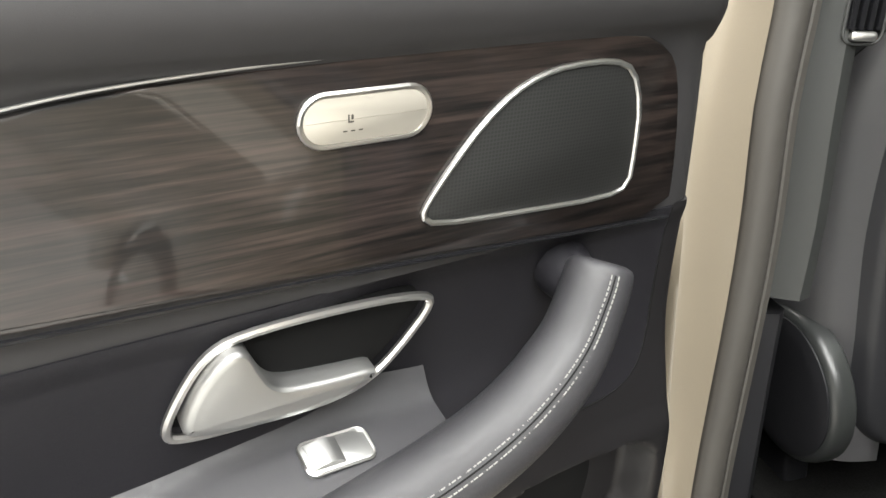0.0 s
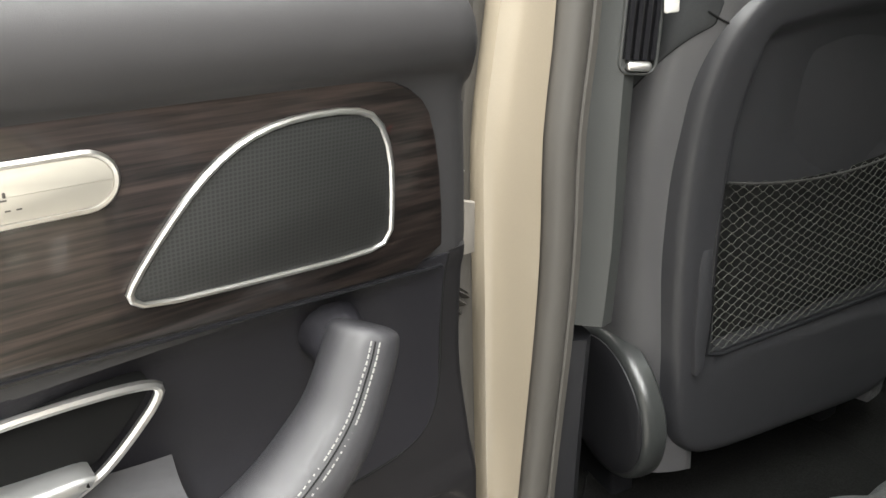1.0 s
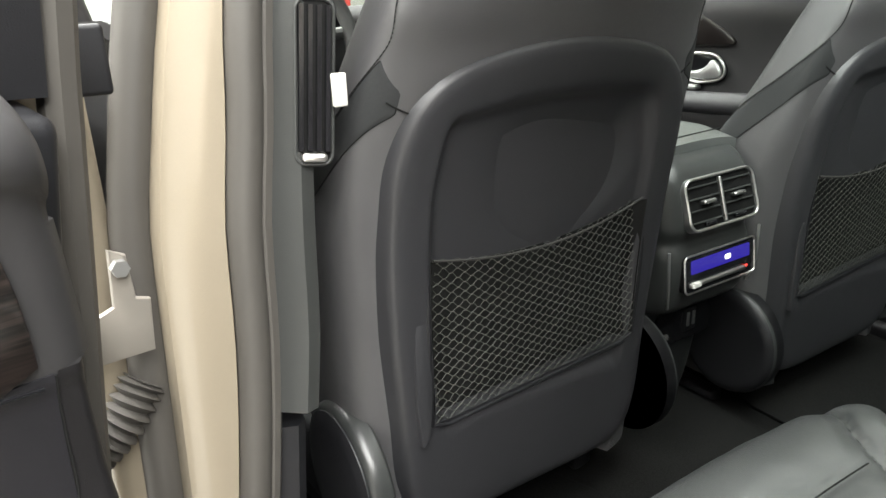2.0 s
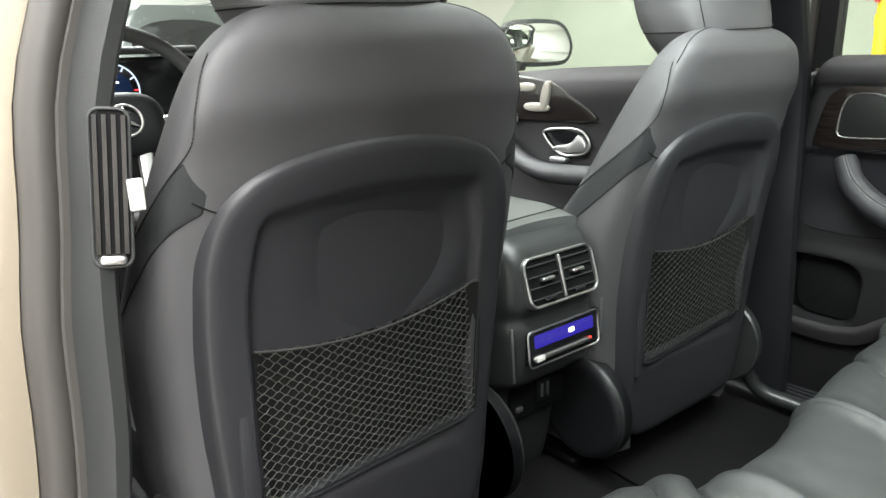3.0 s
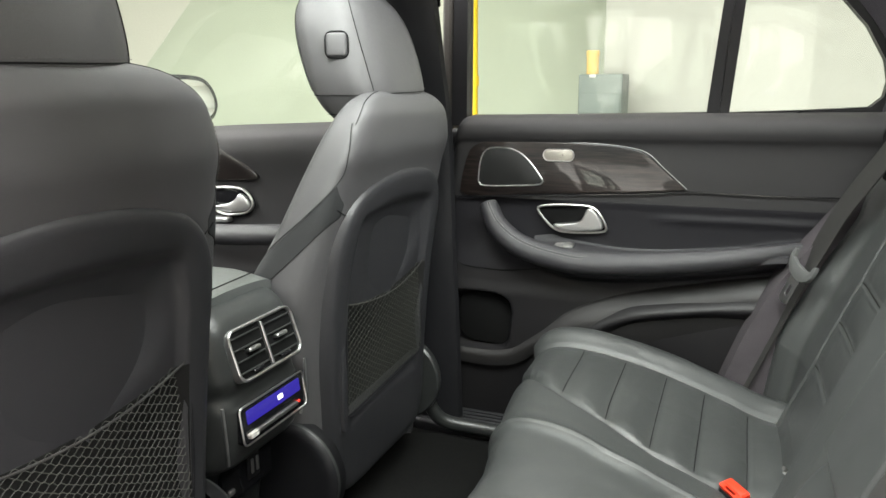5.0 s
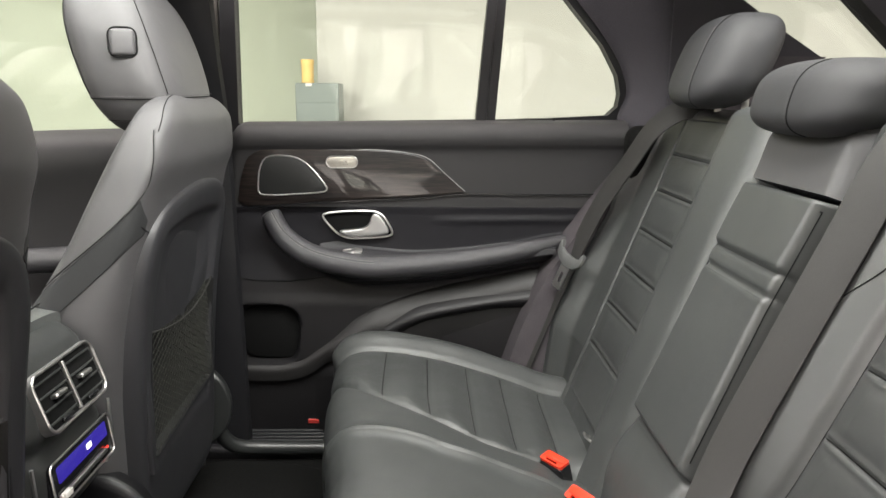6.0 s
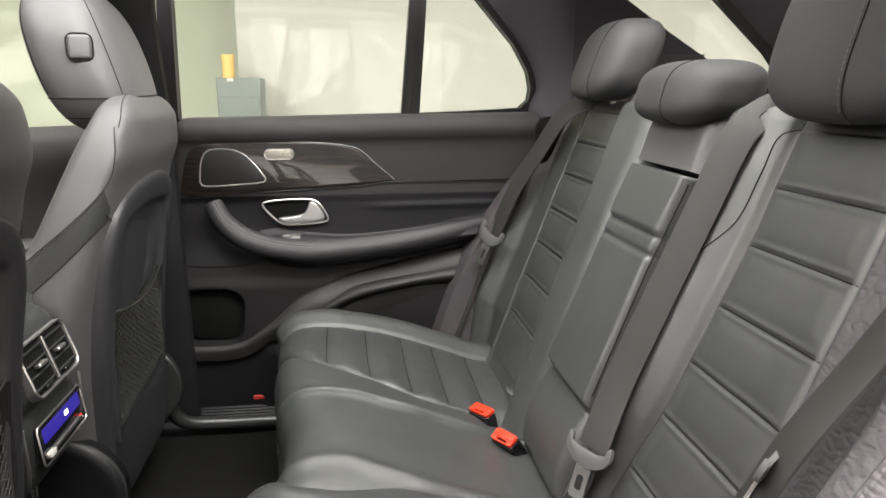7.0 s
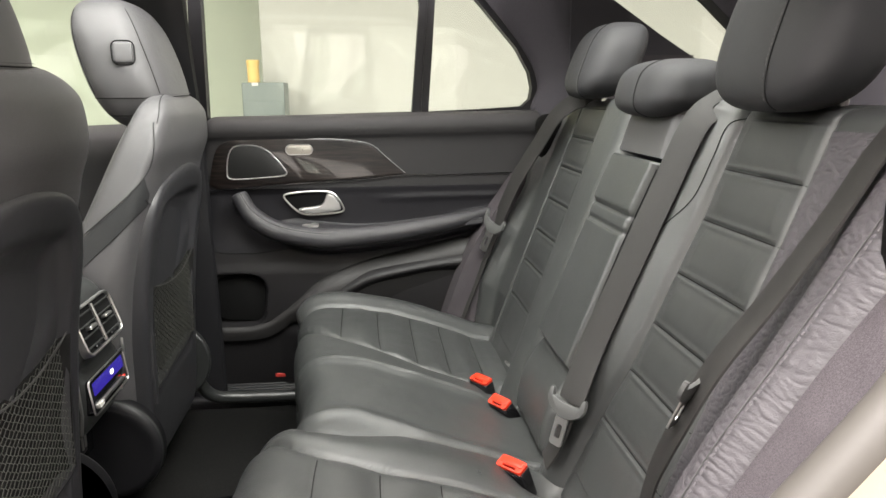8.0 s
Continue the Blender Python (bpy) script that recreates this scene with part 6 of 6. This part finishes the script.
    for lo, hi, nm, lab in ((lambda y: -0.705, lambda y: split(y) - 0.001, "cushion", "black leather outer cushion with stitched cross seams"), (lambda y: split(y) + 0.001, lambda y: far_ridge(y) + 0.008, "centre_cushion", "plain black leather middle cushion"), (lambda y: far_ridge(y) + 0.009, lambda y: 0.705, "cushion", "black leather outer cushion with stitched cross seams")):
        def skin(a, t):
            k = min(int(t * 149 + 0.5), 149)
            y = prof[k].x
            return cushion_point(lo(y) + (hi(y) - lo(y)) * a, k)
        cu = add(nm, sheet(skin, 120 if nm == "cushion" else 80, 150, 0.10, (0, 0, -1)), LEATHER_SOFT, lab, angle=80)
        if nm == "cushion":
            s = -1 if lo(-0.4) < -0.5 else 1
            seam_x = far_seam if s > 0 else near_seam
            row = [cushion_point(seam_x(prof[k].x), k) + Vector((0, 0, 0.0012)) for k in range(46, 146, 2)]
            part("seam", tube(row, 0.0012, 5), SEAM, cu)
            part("stitch_row", stitches([q + Vector((-s * 0.006, 0, 0.004)) for q in row], 0.0055, 0.0038, 0.0006), STITCH_DARK, cu)
            for yy in CROSS:
                k = min(range(46, 150), key=lambda j: abs(prof[j].x - yy))
                part("cross_seam", tube([cushion_point(seam_x(yy) + (s * 0.586 - seam_x(yy)) * i / 20, k) + Vector((0, 0, 0.0006)) for i in range(21)], 0.0010, 5), SEAM, cu)
            part("seam", tube([cushion_point(s * 0.588, k) + Vector((0, 0, 0.0012)) for k in range(46, 146, 2)], 0.0012, 5), SEAM, cu)
    # dark carpeted front skirt
    add("seat_base", rbox((0, -0.52, 0.50), (1.38, 0.40, 0.17), 0.02), CARPET, "carpeted seat base")
    # head restraints
    for x, w, h, zc, yc in ((-0.352, 0.272, 0.210, 1.345, -1.000), (0.411, 0.236, 0.165, 1.334, -0.987)):
        def bend(q):
            q = q.copy()
            t = (q.z - zc) / (h / 2)
            q.y -= 0.030 * t
            q.x = x + (q.x - x) * (1.0 - 0.06 * t * t)
            return q
        hr = add("headrest", pillow((x, yc, zc), (w, 0.130, h), 3.1, 56, 34, bend), LEATHER_MATT, "smooth black leather headrest", angle=80)
        seam = []
        for k in range(24):
            b = -1.25 + 2.5 * k / 23
            e = 2 / 3.1
            seam.append(bend(Vector((x - 0.055, yc + 0.065 * (math.cos(b) ** e) * (1 - (0.055 / (w / 2)) ** 3.1) ** (1 / 3.1) + 0.0006, zc + h / 2 * math.copysign(abs(math.sin(b)) ** e, math.sin(b))))))
        part("headrest_seam", tube(seam, 0.0007, 5), SEAM, hr)
        part("headrest_stitch", stitches([q + Vector((0.005, 0.0006, 0)) for q in seam[3:21]], 0.006, 0.004, 0.0005), STITCH_MID, hr, "grey stitching")
        for px in (-0.06, 0.06):
            part("post", tube([(x + px, yc - 0.02, zc - h / 2 - 0.05), (x + px, yc - 0.02, zc - h / 2 + 0.03)], 0.006, 8), CHROME, hr, "chrome post")

    def bendc(q):
        q = q.copy()
        t = (q.z - 1.272) / 0.05
        q.y -= 0.012 * t
        return q
    hc = add("centre_headrest", pillow((0.028, -0.981, 1.272), (0.256, 0.146, 0.100), 3.0, 48, 28, bendc), LEATHER_MATT, "low smooth leather headrest", angle=80)
    seam = [bendc(Vector((-0.010, -0.981 + 0.0722 * math.cos(b) ** 0.667 + 0.0006, 1.272 + 0.050 * math.copysign(abs(math.sin(b)) ** 0.667, math.sin(b))))) for b in [-1.2 + 2.4 * k / 20 for k in range(21)]]
    part("headrest_seam", tube(seam, 0.0007, 5), SEAM, hc)
    part("headrest_stitch", stitches([q + Vector((0.005, 0.0006, 0)) for q in seam[3:18]], 0.006, 0.004, 0.0005), STITCH_MID, hc, "grey stitching")


rear_bench()


def ribbon(path, width, thick=0.0014, normal=(0, 0.9357, 0.3528)):
    """A flat strap along a path."""
    p = [Vector(q) for q in path]
    rings = []
    for i, q in enumerate(p):
        d = p[min(i + 1, len(p) - 1)] - p[max(i - 1, 0)]
        d.normalize()
        n = Vector(normal)
        side = d.cross(n)
        side.normalize()
        nn = side.cross(d)
        rings.append([q + side * (width / 2 * a) + nn * (thick * b) for a, b in ((-1, -1), (-1, 1), (-0.9, 1.6), (0.9, 1.6), (1, 1), (1, -1))])
    return loft(rings)


def latch(parent, at, along, normal, size=1.3):
    """A seat belt tongue: plastic shoulder and steel plate with its slot."""
    a, n = Vector(along).normalized(), Vector(normal).normalized()
    s = a.cross(n)
    m = frame_matrix(at, s, n, -a) @ Matrix.Scale(size, 4)
    part("tongue_grip", slab(chaikin([(-0.035, 0.002), (-0.035, 0.024), (-0.0275, 0.024), (-0.0255, 0.009), (0.0255, 0.009), (0.0275, 0.024), (0.035, 0.024), (0.035, 0.002), (0.013, -0.013), (-0.013, -0.013)], 1), -0.0025, 0.0035, 0.0015), TONGUE, parent, "grey tongue grip", m)
    part("tongue_plate", ring_plate(rrect(0, -0.033, 0.010, 0.020, 0.003), rrect(0, -0.032, 0.023, 0.044, 0.005), -0.0005, 0.002), CHROME, parent, "steel tongue plate with a slot", m)


def belts():
    # middle belt, over the inner bolster of the left seat
    b = thing("centre_seat_belt", (-0.19, -0.80, 0.66), "dark grey seat belt hanging over the rear backrest", "seat belt", "rear seat belts")
    path = [on_back(x, z, o) for x, z, o in ((-0.200, 1.262, -0.03), (-0.200, 1.250, 0.005), (-0.196, 1.235, 0.026), (-0.190, 1.20, 0.042), (-0.182, 1.10, 0.044), (-0.172, 0.98, 0.045), (-0.166, 0.86, 0.047), (-0.178, 0.775, 0.050), (-0.179, 0.762, 0.050))]
    part("webbing", ribbon(spline(path, 60), 0.050, normal=(-0.50, 0.80, 0.32)), WEBBING, b, "woven belt webbing")
    latch(b, (-0.186, -0.752, 0.771), (-0.10, 0.28, -0.955), (-0.50, 0.80, 0.28), 1.12)
    part("lower_webbing", ribbon(spline([on_back(-0.176, 0.765, 0.044), on_back(-0.174, 0.70, 0.042), on_back(-0.165, 0.655, 0.046)], 20), 0.044), WEBBING, b)
    # outer belts
    for s in (-1, 1):
        o = thing("outer_seat_belt", (s * 0.60, -0.80, 0.66), "dark grey seat belt lying over the outer rear bolster", "seat belt", "rear seat belts")
        pts = []
        run = ((0.592, 1.268), (0.589, 1.245), (0.585, 1.20), (0.580, 1.13), (0.573, 1.04), (0.566, 0.97), (0.560, 0.937), (0.552, 0.90), (0.530, 0.85), (0.505, 0.80), (0.480, 0.70)) if s < 0 else ((0.540, 1.268), (0.555, 1.238), (0.575, 1.19), (0.602, 1.12), (0.645, 1.02), (0.672, 0.94), (0.686, 0.89), (0.694, 0.82), (0.70, 0.75), (0.70, 0.66), (0.70, 0.60))
        for ax, z in run:
            pts.append(on_back(s * ax, z, lerp_table(z, [(0.70, 0.03), (0.80, 0.060), (0.90, 0.084), (0.937, 0.084), (1.04, 0.062), (1.13, 0.042), (1.20, 0.030), (1.245, 0.012), (1.268, -0.03)]) if s < 0 else lerp_table(z, [(1.02, 0.075), (1.12, 0.064), (1.19, 0.054), (1.235, 0.026), (1.265, -0.03)])))
        part("webbing", ribbon(spline(pts, 80), 0.049, normal=(-0.45, 0.85, 0.3) if s > 0 else (0.18, 0.92, 0.33)), WEBBING, o, "woven belt webbing")
        if s > 0:
            latch(o, (0.650, -0.772, 0.917), on_back(0.70, 0.80, 0.09) - on_back(0.68, 0.95, 0.09), (-0.45, 0.85, 0.3))
        else:
            latch(o, on_back(-0.560, 0.925, 0.094), on_back(-0.53, 0.85, 0.08) - on_back(-0.562, 0.95, 0.09), (0.72, 0.62, 0.25), 0.95)
    # buckles
    for x, y, z, turn, lean in ((0.225, -0.678, 0.661, 35, 74), (0.108, -0.698, 0.659, 32, 56), (-0.178, -0.668, 0.676, 40, 66)):
        k = thing("belt_buckle", (x, y - 0.03, z - 0.05), "black seat belt buckle with a red release button", "belt buckle", "belt buckles")
        m = Matrix.Translation((x, y, z)) @ Matrix.Rotation(radians(turn), 4, "Z") @ Matrix.Rotation(radians(lean), 4, "X")
        part("case", rbox((0, -0.036, -0.001), (0.053, 0.066, 0.027), 0.005), GLOSS, k, "black buckle case", m)
        part("release_button", ring_plate(rrect(0, -0.007, 0.026, 0.0045, 0.001), rrect(0, 0, 0.050, 0.024, 0.004), -0.004, 0.002), RED, k, "red release button", m)
        part("button_face", slab(rrect(0, 0.0035, 0.045, 0.013, 0.003), -0.003, 0.0035, 0.001), RED, k, "red release button", m)
        part("strap", ribbon([m @ Vector((0, -0.055, -0.006)), m @ Vector((0, -0.075, -0.02)), m @ Vector((0, -0.09, -0.045))], 0.034, normal=(0, 0.3, 0.9)), WEBBING, k)
    # child seat anchors
    for x, y in ((0.33, -0.765), (0.235, -0.775)):
        a = thing("seat_anchor", (x, y, 0.645), "small bright seat anchor in the gap of the bench", "anchor")
        part("hoop", tube([(x - 0.01, y, 0.645), (x - 0.008, y + 0.012, 0.655), (x + 0.008, y + 0.012, 0.655), (x + 0.01, y, 0.645)], 0.003, 6), CHROME, a)


belts()


# ---------- trim beside the bench, mats ----------
def side_trim():
    path = [(0.42, 0.878, 0.40), (0.50, 0.878, 0.60), (0.61, 0.876, 0.79), (0.70, 0.870, 0.94), (0.82, 0.858, 1.07), (0.94, 0.820, 1.20), (1.00, 0.77, 1.36), (1.06, 0.70, 1.52), (1.09, 0.66, 1.60)]
    for s in (-1, 1):
        sp = spline([(y, x, z) for y, x, z in path[:9 if s < 0 else 5]], 50)
        j = thing("rear_jamb", (s * 0.86, -0.7, 0.40), "champagne painted rear door jamb with a dark seal", "door jamb", "", "structure")
        rings = []
        for q in sp:
            y, x, z = -q.x, q.y, q.z
            rings.append([Vector((s * (x - 0.03), y + 0.004, z)), Vector((s * x, y + 0.012, z + 0.004)), Vector((s * (x + 0.05), y + 0.006, z)), Vector((s * (x + 0.115), y - 0.006, z - 0.004)), Vector((s * (x + 0.13), y - 0.06, z - 0.01)), Vector((s * (x - 0.03), y - 0.06, z - 0.01))])
        part("painted_jamb", loft(rings), PAINT, j, "champagne painted steel")
        part("jamb_seal", tube([Vector((s * (q.y - 0.026), -q.x + 0.010, q.z)) for q in sp], 0.021, 14), RUBBER, j, "dark rubber door seal")
        wall = lambda a, t: Vector((s * (0.690 + 0.180 * a), lerp_table(t, [(0.0, -0.56), (0.35, -0.66), (0.6, -0.79), (0.8, -0.92), (1.0, -1.03)]) - 0.02 - 0.02 * (1 - a) , 0.50 + 0.86 * t))
        structure("wheel_arch_trim", sheet(wall, 16, 40, 0.25, (0, -1, 0)), VELOUR, "dark velour trim between rear seat and door jamb", "side trim", None, 80)
    for s in (-1, 1):
        mat_ob = thing("floor_mat", (s * 0.44, -0.05, FLOOR), "black carpet floor mat with a bound edge", "floor mat", "rear floor mats")
        out = chaikin([(s * 0.20, -0.30), (s * 0.66, -0.30), (s * 0.68, 0.20), (s * 0.22, 0.26)], 2)
        xf = Matrix(((1, 0, 0, 0), (0, 0, 1, 0), (0, 1, 0, FLOOR + 0.002), (0, 0, 0, 1)))
        part("carpet_top", slab([(q.x, q.y) for q in out], 0.0, 0.010, 0.003), CARPET, mat_ob, "black carpet pile", xf)
        part("binding", tube([(q.x, q.y, FLOOR + 0.008) for q in out], 0.0035, 6, True), BLACK_CLOTH, mat_ob, "black bound edge")


side_trim()
